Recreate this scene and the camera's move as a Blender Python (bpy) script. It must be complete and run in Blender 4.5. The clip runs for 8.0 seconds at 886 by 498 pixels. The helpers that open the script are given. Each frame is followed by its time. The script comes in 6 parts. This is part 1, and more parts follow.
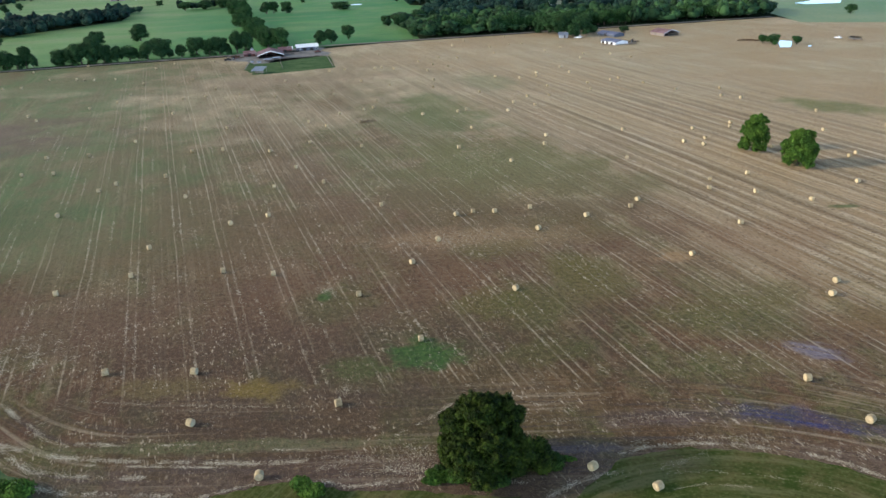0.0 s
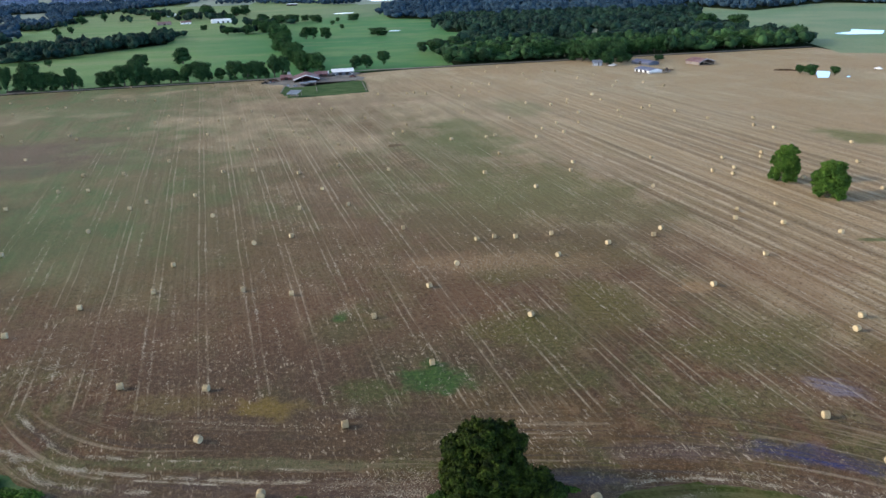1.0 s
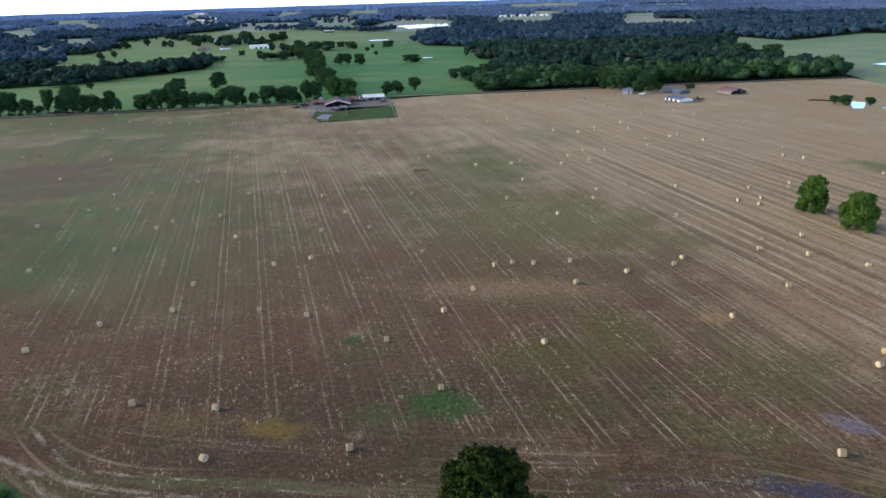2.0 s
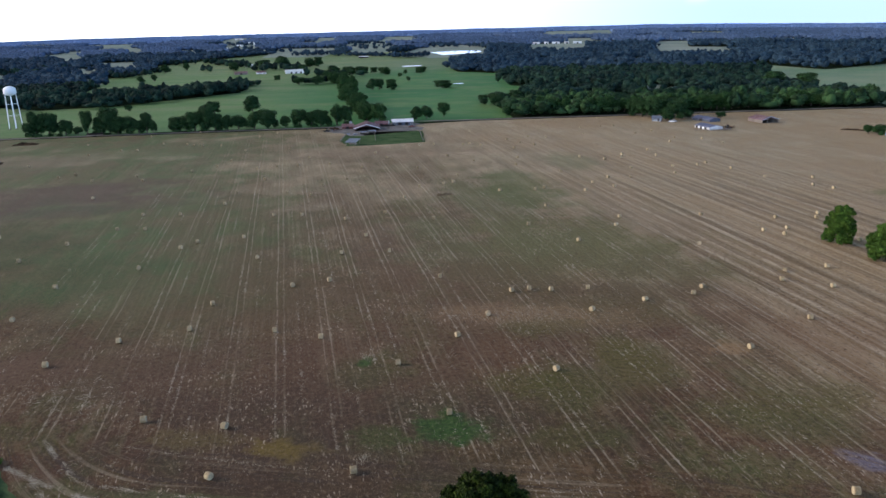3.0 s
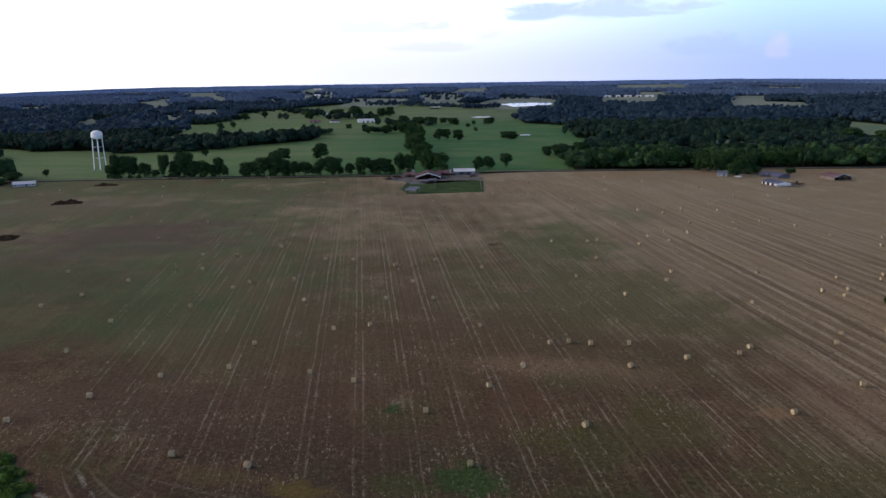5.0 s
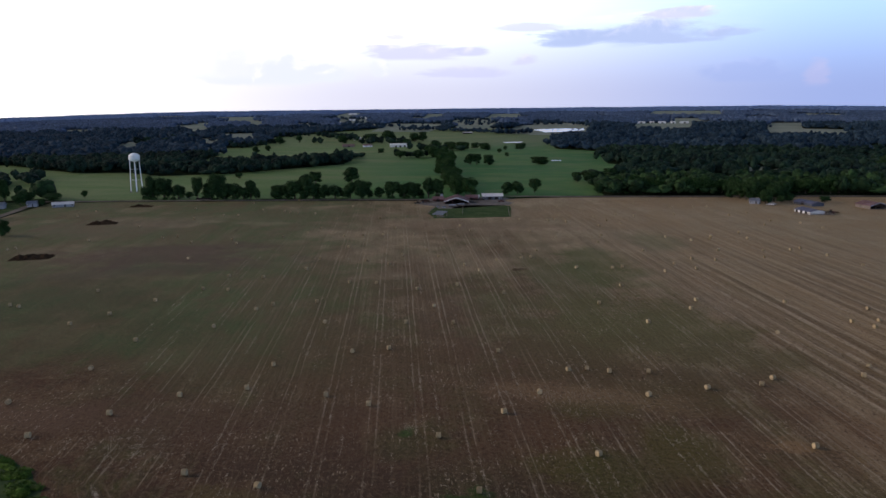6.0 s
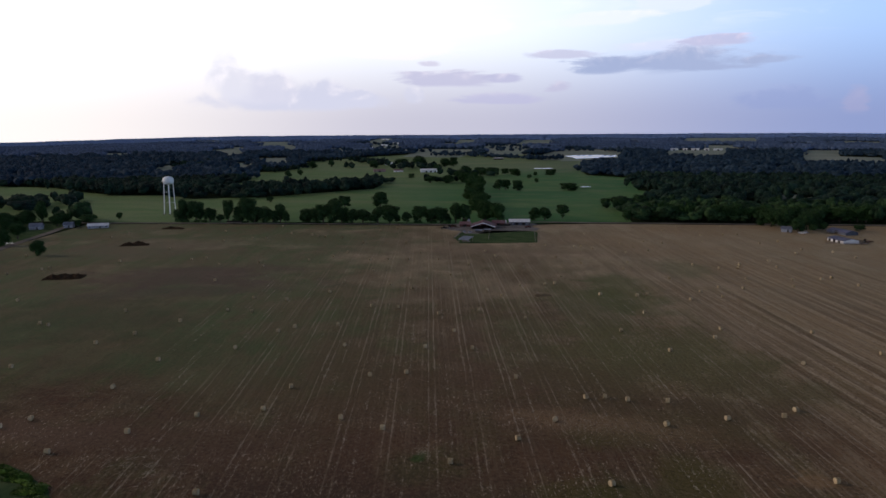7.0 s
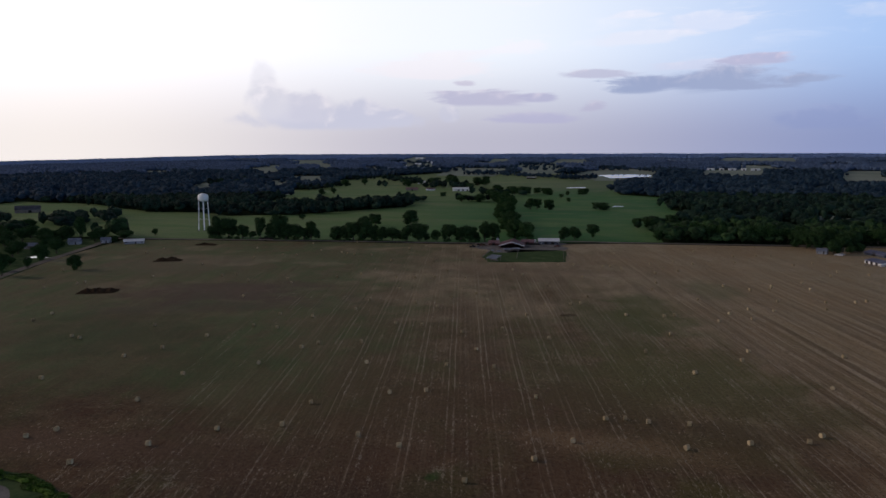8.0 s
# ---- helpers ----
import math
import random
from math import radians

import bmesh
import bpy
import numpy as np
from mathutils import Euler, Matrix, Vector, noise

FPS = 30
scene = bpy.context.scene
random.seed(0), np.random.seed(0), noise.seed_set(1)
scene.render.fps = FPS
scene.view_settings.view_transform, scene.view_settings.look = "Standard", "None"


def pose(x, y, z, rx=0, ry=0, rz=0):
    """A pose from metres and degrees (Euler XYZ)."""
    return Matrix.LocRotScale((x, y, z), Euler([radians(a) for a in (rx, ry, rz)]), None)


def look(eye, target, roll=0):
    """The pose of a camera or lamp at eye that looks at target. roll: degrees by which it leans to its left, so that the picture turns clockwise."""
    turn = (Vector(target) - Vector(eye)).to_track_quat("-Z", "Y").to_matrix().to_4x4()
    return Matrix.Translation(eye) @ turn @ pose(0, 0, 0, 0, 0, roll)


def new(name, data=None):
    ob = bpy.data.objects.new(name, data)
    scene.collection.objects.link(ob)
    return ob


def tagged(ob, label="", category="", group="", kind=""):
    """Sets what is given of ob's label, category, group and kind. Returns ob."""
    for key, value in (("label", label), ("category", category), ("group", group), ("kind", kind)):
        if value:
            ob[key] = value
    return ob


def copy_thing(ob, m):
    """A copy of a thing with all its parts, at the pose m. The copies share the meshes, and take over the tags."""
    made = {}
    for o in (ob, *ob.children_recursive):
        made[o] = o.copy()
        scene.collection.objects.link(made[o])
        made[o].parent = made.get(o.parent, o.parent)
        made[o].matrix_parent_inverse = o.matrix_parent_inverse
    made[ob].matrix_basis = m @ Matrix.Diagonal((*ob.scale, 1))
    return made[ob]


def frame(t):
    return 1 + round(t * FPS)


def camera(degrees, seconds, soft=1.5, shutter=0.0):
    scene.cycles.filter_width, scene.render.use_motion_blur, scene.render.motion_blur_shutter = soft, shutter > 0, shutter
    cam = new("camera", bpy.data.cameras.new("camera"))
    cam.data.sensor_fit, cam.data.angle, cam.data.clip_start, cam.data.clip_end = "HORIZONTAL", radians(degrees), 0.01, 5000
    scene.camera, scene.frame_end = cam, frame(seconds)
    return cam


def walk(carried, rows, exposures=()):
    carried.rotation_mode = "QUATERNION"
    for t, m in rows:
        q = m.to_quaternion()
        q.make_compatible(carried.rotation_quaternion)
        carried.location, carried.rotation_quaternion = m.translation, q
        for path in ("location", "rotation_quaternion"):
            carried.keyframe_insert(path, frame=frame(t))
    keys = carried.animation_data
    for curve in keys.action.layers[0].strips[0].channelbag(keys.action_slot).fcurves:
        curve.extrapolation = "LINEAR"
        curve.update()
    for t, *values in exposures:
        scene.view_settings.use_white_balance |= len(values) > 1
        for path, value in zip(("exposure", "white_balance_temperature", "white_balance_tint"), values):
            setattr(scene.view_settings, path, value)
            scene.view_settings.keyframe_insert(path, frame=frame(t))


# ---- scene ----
cam = camera(61.5, 8.0)
UNIT = 1.45      # metres in a unit of the plan: the path and the place below are drawn in plan units
# seconds, x, y, z, yaw, pitch, roll
ROWS = [
    (0.0, -0.00, 0.00, 55.00, 0.00, -22.63, 2.23),
    (0.5, 1.54, -0.02, 54.90, 1.46, -21.63, 2.10),
    (1.0, 3.08, -0.00, 54.84, 2.98, -20.63, 1.94),
    (1.5, 4.55, 0.09, 54.75, 4.37, -19.61, 1.80),
    (3.0, 9.01, 0.26, 54.56, 8.26, -16.64, 1.39),
    (3.5, 10.59, 0.29, 54.62, 9.67, -15.70, 1.25),
    (4.0, 12.06, 0.44, 54.62, 11.05, -14.74, 1.11),
    (4.5, 13.51, 0.62, 54.55, 12.47, -13.74, 0.97),
    (6.0, 17.97, 1.16, 54.65, 16.42, -10.88, 0.61),
    (6.5, 19.34, 1.36, 54.60, 17.75, -9.88, 0.46),
    (7.0, 20.79, 1.66, 54.60, 18.91, -8.93, 0.34),
    (7.5, 22.22, 1.89, 54.62, 20.20, -7.96, 0.25),
    (8.0, 23.63, 2.24, 54.59, 21.55, -7.49, 0.15),
]
EXPOSURES = [(0.0, 0.12, 6000, 4), (1.5, -0.04, 5850, 9), (3.0, -0.5, 5800, 13), (4.5, -1.08, 5950, 17), (6.0, -1.58, 6300, 19), (8.0, -2.2, 6450, 20)]
walk(cam, [(t, pose(UNIT * x, UNIT * y, UNIT * z, 90 + pitch, roll, yaw)) for t, x, y, z, yaw, pitch, roll in ROWS], EXPOSURES)

# ---- light ----
SUN_ELEVATION, SUN_AZIMUTH = 22.0, -93.0      # degrees; azimuth from +y towards +x
ROW_ANGLE = radians(-20.0)                    # direction of the hay rows from +y


def node(nt, kind, **values):
    """A node with its sockets or settings set by name; a socket value may be another node's output."""
    n = nt.nodes.new(kind)
    for key, value in values.items():
        if key.startswith("i_"):
            sock = n.inputs[int(key[2:])]
            if isinstance(value, bpy.types.NodeSocket):
                nt.links.new(value, sock)
            else:
                sock.default_value = value
        elif key == "operation":
            n.operation = value
        elif key == "blend_type":
            n.blend_type = value
        elif key == "data_type":
            n.data_type = value
    return n


def calc(nt, op, a, b=0.0, c=0.0):
    return node(nt, "ShaderNodeMath", operation=op, i_0=a, i_1=b, i_2=c).outputs[0]


def blend(nt, f, a, b):
    """Mix of two colours, a where f is 0."""
    n = node(nt, "ShaderNodeMix", data_type="RGBA")
    for sock, value in ((n.inputs[0], f), (n.inputs[6], a), (n.inputs[7], b)):
        if isinstance(value, bpy.types.NodeSocket):
            nt.links.new(value, sock)
        elif isinstance(value, (int, float)):
            sock.default_value = value
        else:
            sock.default_value = (*value, 1)
    return n.outputs[2]


def ramp(nt, value, lo, hi, a=0.0, b=1.0, smooth=True):
    n = nt.nodes.new("ShaderNodeMapRange")
    n.interpolation_type = "SMOOTHSTEP" if smooth else "LINEAR"
    nt.links.new(value, n.inputs[0])
    n.inputs[1].default_value, n.inputs[2].default_value, n.inputs[3].default_value, n.inputs[4].default_value = lo, hi, a, b
    return n.outputs[0]


def noise_of(nt, vector, scale, detail=3.0, rough=0.55, warp=0.0):
    n = nt.nodes.new("ShaderNodeTexNoise")
    nt.links.new(vector, n.inputs["Vector"])
    n.inputs["Scale"].default_value, n.inputs["Detail"].default_value = scale, detail
    n.inputs["Roughness"].default_value, n.inputs["Distortion"].default_value = rough, warp
    return n.outputs[0]


def scaled(nt, vector, x, y, z, turn=0.0):
    n = nt.nodes.new("ShaderNodeMapping")
    nt.links.new(vector, n.inputs[0])
    n.inputs[2].default_value, n.inputs[3].default_value = (0, 0, turn), (x, y, z)
    return n.outputs[0]


world = bpy.data.worlds.new("dusk_sky")
scene.world = world
world.use_nodes = True
wt = world.node_tree
wt.nodes.clear()
sky = wt.nodes.new("ShaderNodeTexSky")
sky.sky_type, sky.sun_disc = "NISHITA", False
sky.sun_elevation, sky.sun_rotation = radians(SUN_ELEVATION), radians(SUN_AZIMUTH)
sky.altitude, sky.air_density, sky.dust_density, sky.ozone_density = 200, 1.0, 0.8, 2.5
way = wt.nodes.new("ShaderNodeTexCoord").outputs["Generated"]
split = node(wt, "ShaderNodeSeparateXYZ", i_0=way)
azimuth = calc(wt, "MULTIPLY", calc(wt, "ARCTAN2", split.outputs[0], split.outputs[1]), 57.296)
height = calc(wt, "MULTIPLY", calc(wt, "ARCSINE", split.outputs[2]), 57.296)
plane = node(wt, "ShaderNodeCombineXYZ", i_0=calc(wt, "MULTIPLY", azimuth, 0.1), i_1=calc(wt, "MULTIPLY", height, 0.22), i_2=0.0).outputs[0]
wisp = noise_of(wt, scaled(wt, plane, 1.0, 3.0, 1.0), 1.6, 5.0, 0.6, 0.6)
degrees_plane = node(wt, "ShaderNodeCombineXYZ", i_0=azimuth, i_1=calc(wt, "MULTIPLY", height, 1.25), i_2=0.0).outputs[0]
puff = noise_of(wt, degrees_plane, 0.42, 6.0, 0.55, 0.35)
toward_sun = node(wt, "ShaderNodeVectorMath", operation="ADD", i_0=degrees_plane, i_1=(-0.45, 0.35, 0.0)).outputs[0]
relief = calc(wt, "SUBTRACT", puff, noise_of(wt, toward_sun, 0.42, 6.0, 0.55, 0.35))
stratus = noise_of(wt, scaled(wt, degrees_plane, 0.16, 0.75, 1.0), 1.0, 6.0, 0.6, 0.5)
colour = sky.outputs[0]
# bright evening haze low in the sky: white towards the sun, blue away from it, greyer just over the horizon
side = ramp(wt, azimuth, -58.0, 14.0, smooth=False)


def across_sky(west, middle, east):
    return blend(wt, ramp(wt, side, 0.5, 1.0), blend(wt, ramp(wt, side, 0.1, 0.55), west, middle), east)


haze = across_sky((52.0, 52.5, 51.0), (40.0, 44.5, 45.5), (16.5, 26.0, 39.5))
low = across_sky((41.0, 40.2, 36.5), (22.6, 23.4, 26.6), (10.6, 14.0, 23.6))
haze = blend(wt, ramp(wt, height, 0.5, 8.0), low, haze)
colour = blend(wt, ramp(wt, height, 31.0, 10.5), colour, haze)
# a high thin veil, then clouds: azimuth, height, half width, half height, strength, shaded colour, lit colour
veil = calc(wt, "MULTIPLY", ramp(wt, wisp, 0.5, 0.75), ramp(wt, height, 4.0, 12.0, 0.0, 0.4))
colour = blend(wt, veil, colour, (42.0, 43.5, 44.0))
GREY, LIT = (25.8, 27.8, 32.0), (37.5, 37.5, 38.0)
BLUE, PINK = (15.0, 18.8, 26.5), (23.0, 25.5, 31.5)
CUMULUS = [
    (-30.0, 2.35, 8.0, 1.1, 0.9, GREY, LIT), (-34.9, 4.5, 1.2, 2.6, 0.5, (33.0, 34.5, 36.5), (41.0, 41.5, 42.0)), (-33.6, 3.2, 2.6, 1.8, 0.85, (29.0, 30.5, 33.5), (41.5, 41.0, 40.5)),
    (-31.2, 3.2, 2.4, 1.6, 0.85, (27.5, 29.0, 32.5), (41.0, 40.5, 40.0)), (-27.8, 2.8, 2.8, 1.3, 0.9, GREY, LIT), (-25.0, 2.5, 2.0, 1.05, 0.9, GREY, LIT),
    (-21.0, 2.7, 1.0, 0.9, 0.7, GREY, LIT), (-34.5, 3.6, 1.9, 2.0, 0.7, (31.0, 32.5, 34.5), (41.0, 41.0, 41.0)),
]
STRATUS = [
    (-18.5, 3.9, 4.4, 0.8, 0.85, (21.5, 22.5, 28.5), (31.0, 30.5, 34.0)), (-14.3, 3.95, 1.7, 0.5, 0.85, (20.5, 21.8, 28.5), (29.0, 29.0, 33.0)), (-20.0, 5.05, 1.2, 0.32, 0.7, (24.5, 24.5, 29.5), LIT),
    (-14.9, 2.4, 3.8, 0.55, 0.6, (19.5, 20.5, 28.5), (26.0, 25.5, 31.0)), (-2.4, 4.84, 7.0, 1.05, 0.95, BLUE, PINK), (-6.3, 4.75, 3.0, 0.95, 0.9, BLUE, PINK),
    (-9.9, 5.6, 3.0, 0.45, 0.7, (21.0, 22.0, 28.0), (32.0, 30.0, 33.0)), (4.0, 4.8, 2.6, 0.34, 0.75, BLUE, PINK), (1.3, 6.3, 2.7, 0.55, 0.8, (21.0, 22.0, 29.0), (36.0, 31.0, 34.0)),
    (-10.3, 3.35, 1.3, 0.65, 0.65, (21.0, 21.5, 27.5), (32.0, 30.0, 33.0)), (5.3, 2.1, 3.6, 1.0, 0.5, (11.5, 15.0, 25.0), (17.0, 20.0, 29.0)), (9.7, 2.0, 1.0, 1.3, 0.35, (18.0, 17.5, 24.0), (26.0, 22.0, 25.5)),
]
WISPS = [
    (-2.2, 9.0, 3.6, 0.8, 0.6, (33.0, 37.0, 42.0), (42.0, 43.5, 44.0)), (-7.2, 8.1, 4.2, 0.55, 0.6, (36.0, 39.0, 42.0), (43.0, 43.5, 44.0)), (-15.6, 7.6, 2.6, 0.7, 0.5, (42.0, 42.5, 43.0), (44.0, 44.0, 44.0)),
    (-7.3, 9.7, 2.1, 0.42, 0.6, (37.0, 40.0, 43.0), (43.0, 43.5, 44.0)), (7.7, 9.0, 2.2, 0.6, 0.45, (27.0, 33.0, 41.0), (36.0, 39.0, 42.0)), (-3.0, 6.0, 4.5, 0.5, 0.4, (31.0, 32.0, 37.0), (40.0, 38.0, 39.0)),
    (-22.0, 6.3, 6.0, 1.2, 0.4, (42.0, 40.0, 40.0), (44.0, 42.5, 41.0)),
]
for bank, grain, flat, ragged_ in ((WISPS, stratus, 0.0, 2.6), (STRATUS, stratus, 0.35, 2.3), (CUMULUS, puff, 0.6, 1.0)):
    for az, el, wide, high, strong, shaded, lit in bank:
        dx = calc(wt, "DIVIDE", calc(wt, "SUBTRACT", azimuth, az), wide)
        dy = calc(wt, "DIVIDE", calc(wt, "SUBTRACT", height, el), high)
        far = calc(wt, "SQRT", calc(wt, "ADD", calc(wt, "MULTIPLY", dx, dx), calc(wt, "MULTIPLY", dy, dy)))
        far = calc(wt, "ADD", far, calc(wt, "MULTIPLY", calc(wt, "SUBTRACT", grain, 0.5), ragged_))
        mask = ramp(wt, far, 1.0, 0.5, 0.0, strong)
        if flat:
            base = ramp(wt, calc(wt, "ADD", dy, calc(wt, "MULTIPLY", calc(wt, "SUBTRACT", wisp, 0.5), 0.5)), -0.9, -0.45)
            mask = calc(wt, "MULTIPLY", base, mask)
        glow = calc(wt, "ADD", calc(wt, "MULTIPLY", dy, 0.55), calc(wt, "MULTIPLY", relief, 2.6))
        colour = blend(wt, mask, colour, blend(wt, ramp(wt, glow, 0.0, 1.1), shaded, lit))
back = node(wt, "ShaderNodeBackground", i_0=colour, i_1=0.1)
wt.links.new(back.outputs[0], wt.nodes.new("ShaderNodeOutputWorld").inputs[0])

sun_data = bpy.data.lights.new("sun", "SUN")
sun_data.energy, sun_data.angle, sun_data.color = 4.3, radians(5), (1.0, 0.8, 0.6)
sun = new("sun", sun_data)
sun_way = Vector((math.sin(radians(SUN_AZIMUTH)) * math.cos(radians(SUN_ELEVATION)), math.cos(radians(SUN_AZIMUTH)) * math.cos(radians(SUN_ELEVATION)), math.sin(radians(SUN_ELEVATION))))
sun.matrix_world = look(sun_way * 500, (0, 0, 0))

# ---- materials ----


def surface(name, roughness=0.8, metal=0.0, specular=0.3):
    m = bpy.data.materials.new(name)
    m.use_nodes = True
    nt = m.node_tree
    bsdf = nt.nodes["Principled BSDF"]
    bsdf.inputs["Roughness"].default_value, bsdf.inputs["Metallic"].default_value = roughness, metal
    bsdf.inputs["Specular IOR Level"].default_value = specular
    return m, nt, bsdf


def bumped(nt, bsdf, height_out, strength, distance):
    b = nt.nodes.new("ShaderNodeBump")
    b.inputs["Strength"].default_value, b.inputs["Distance"].default_value = strength, distance
    nt.links.new(height_out, b.inputs["Height"])
    nt.links.new(b.outputs[0], bsdf.inputs["Normal"])


def mottled(name, a, b, big=0.1, fine=2.0, roughness=0.85, metal=0.0, bump=0.3, depth=0.05, island=0.0, per_object=0.0, specular=0.3):
    """Two tones mixed by a coarse and a fine noise, with relief, and a value shift by piece or by object."""
    m, nt, bsdf = surface(name, roughness, metal, specular)
    at = nt.nodes.new("ShaderNodeTexCoord").outputs["Object"]
    n1, n2 = noise_of(nt, at, big, 4.0), noise_of(nt, at, fine, 4.0, 0.65)
    f = calc(nt, "ADD", calc(nt, "MULTIPLY", n1, 0.6), calc(nt, "MULTIPLY", n2, 0.4))
    c = blend(nt, ramp(nt, f, 0.35, 0.65), a, b)
    if island or per_object:
        r = nt.nodes.new("ShaderNodeNewGeometry").outputs["Random Per Island"] if island else nt.nodes.new("ShaderNodeObjectInfo").outputs["Random"]
        k = island or per_object
        hsv = node(nt, "ShaderNodeHueSaturation", i_0=0.5, i_1=1.0, i_3=1.0, i_4=c)
        nt.links.new(ramp(nt, r, 0.0, 1.0, 1 - k, 1 + k, False), hsv.inputs[2])
        c = hsv.outputs[0]
    nt.links.new(c, bsdf.inputs["Base Color"])
    bumped(nt, bsdf, n2, bump, depth)
    return m


def blotch(nt, at, jitter, x, y, rx, ry, turn=0.0):
    """A soft patch of ragged outline at (x, y)."""
    n = nt.nodes.new("ShaderNodeMapping")
    n.vector_type = "TEXTURE"
    nt.links.new(at, n.inputs[0])
    n.inputs[1].default_value, n.inputs[2].default_value, n.inputs[3].default_value = (x, y, 0), (0, 0, turn), (rx, ry, 1)
    flat = node(nt, "ShaderNodeVectorMath", operation="MULTIPLY", i_0=n.outputs[0], i_1=(1, 1, 0)).outputs[0]
    far = node(nt, "ShaderNodeVectorMath", operation="LENGTH", i_0=flat).outputs["Value"]
    return ramp(nt, calc(nt, "ADD", far, calc(nt, "MULTIPLY", calc(nt, "SUBTRACT", jitter, 0.5), 2.2)), 1.1, 0.35)


def hay_ground():
    m, nt, bsdf = surface("cut_hay_stubble", 1.0, 0.0, 0.13)
    at = nt.nodes.new("ShaderNodeTexCoord").outputs["Object"]
    rows = scaled(nt, at, 1, 1, 1, ROW_ANGLE)           # x across the rows, y along them
    wave = noise_of(nt, rows, 0.03, 2.0)
    xyz = node(nt, "ShaderNodeSeparateXYZ", i_0=rows)
    place = node(nt, "ShaderNodeSeparateXYZ", i_0=at)
    across = calc(nt, "ADD", xyz.outputs[0], calc(nt, "MULTIPLY", calc(nt, "SUBTRACT", wave, 0.5), 1.0))
    along = xyz.outputs[1]
    big = noise_of(nt, at, 0.018, 3.0)
    mid = noise_of(nt, at, 0.07, 5.0, 0.6)
    streak = noise_of(nt, scaled(nt, rows, 0.55, 0.02, 1.0), 1.0, 4.0, 0.6)
    swath = noise_of(nt, scaled(nt, rows, 0.22, 0.004, 1.0), 1.0, 2.0)
    clod = noise_of(nt, at, 1.3, 5.0, 0.7)
    grit = noise_of(nt, at, 6.0, 3.0, 0.7)
    edge = noise_of(nt, at, 0.3, 5.0, 0.65)
    moss = noise_of(nt, scaled(nt, rows, 1.3, 0.7, 1.0), 0.045, 5.0, 0.65)
    c = blend(nt, ramp(nt, big, 0.4, 0.6), (0.078, 0.036, 0.018), (0.068, 0.046, 0.014))
    c = blend(nt, ramp(nt, mid, 0.45, 0.68, 0.0, 0.75), c, (0.13, 0.08, 0.041))
    c = blend(nt, ramp(nt, calc(nt, "ADD", moss, calc(nt, "MULTIPLY", ramp(nt, xyz.outputs[0], 0.0, 50.0), 0.03)), 0.5, 0.61, 0.0, 0.8), c, (0.064, 0.068, 0.017))
    c = blend(nt, ramp(nt, moss, 0.44, 0.34, 0.0, 0.55), c, (0.12, 0.062, 0.028))
    c = blend(nt, ramp(nt, edge, 0.5, 0.64, 0.0, 0.5), c, (0.053, 0.034, 0.019))
    c = blend(nt, ramp(nt, edge, 0.47, 0.36, 0.0, 0.4), c, (0.18, 0.115, 0.062))
    # the ripe, paler side of the field, and its greener side
    ripe = ramp(nt, calc(nt, "ADD", xyz.outputs[0], calc(nt, "MULTIPLY", calc(nt, "SUBTRACT", big, 0.5), 120.0)), 45.0, 150.0)
    c = blend(nt, calc(nt, "MULTIPLY", ripe, 0.75), c, (0.365, 0.245, 0.13))
    # paler towards the far side: haze and grazing light mixed into the colour
    dry = ramp(nt, calc(nt, "ADD", place.outputs[1], calc(nt, "MULTIPLY", calc(nt, "SUBTRACT", mid, 0.5), 80.0)), 100.0, 340.0, 0.0, 0.95)
    tract = noise_of(nt, scaled(nt, rows, 0.075, 0.03, 1.0), 1.0, 5.0, 0.65, 0.4)
    dry = calc(nt, "MULTIPLY", dry, ramp(nt, tract, 0.36, 0.6, 0.55, 1.0))
    c = blend(nt, calc(nt, "MULTIPLY", dry, ramp(nt, big, 0.62, 0.4, 0.45, 1.0)), c, blend(nt, ramp(nt, tract, 0.5, 0.7), (0.335, 0.274, 0.17), (0.4, 0.312, 0.2)))
    green = calc(nt, "MULTIPLY", ramp(nt, calc(nt, "ADD", xyz.outputs[0], calc(nt, "MULTIPLY", calc(nt, "SUBTRACT", mid, 0.5), 90.0)), 40.0, -50.0), ramp(nt, big, 0.36, 0.54, 0.35, 0.95))
    green = calc(nt, "MULTIPLY", green, ramp(nt, calc(nt, "ADD", place.outputs[1], calc(nt, "MULTIPLY", calc(nt, "SUBTRACT", mid, 0.5), 60.0)), 100.0, 150.0))
    c = blend(nt, green, c, blend(nt, ramp(nt, moss, 0.42, 0.58), (0.118, 0.116, 0.056), (0.082, 0.12, 0.048)))
    c = blend(nt, calc(nt, "MULTIPLY", green, ramp(nt, tract, 0.52, 0.68, 0.0, 0.6)), c, (0.13, 0.092, 0.052))
    c = blend(nt, calc(nt, "MULTIPLY", green, ramp(nt, streak, 0.53, 0.68, 0.0, 0.4)), c, (0.2, 0.172, 0.095))
    c = blend(nt, calc(nt, "MULTIPLY", green, ramp(nt, edge, 0.46, 0.36, 0.0, 0.4)), c, (0.06, 0.07, 0.026))
    worked = calc(nt, "MULTIPLY", ramp(nt, calc(nt, "ADD", xyz.outputs[0], calc(nt, "MULTIPLY", mid, 40.0)), 260.0, 170.0), ramp(nt, calc(nt, "ADD", place.outputs[1], calc(nt, "MULTIPLY", mid, 80.0)), 430.0, 300.0, 0.25, 1.0))
    c = blend(nt, calc(nt, "MULTIPLY", calc(nt, "MULTIPLY", worked, ramp(nt, swath, 0.48, 0.62, 0.0, 0.42)), ramp(nt, ripe, 0.0, 1.0, 0.45, 1.0)), c, (0.085, 0.062, 0.036))
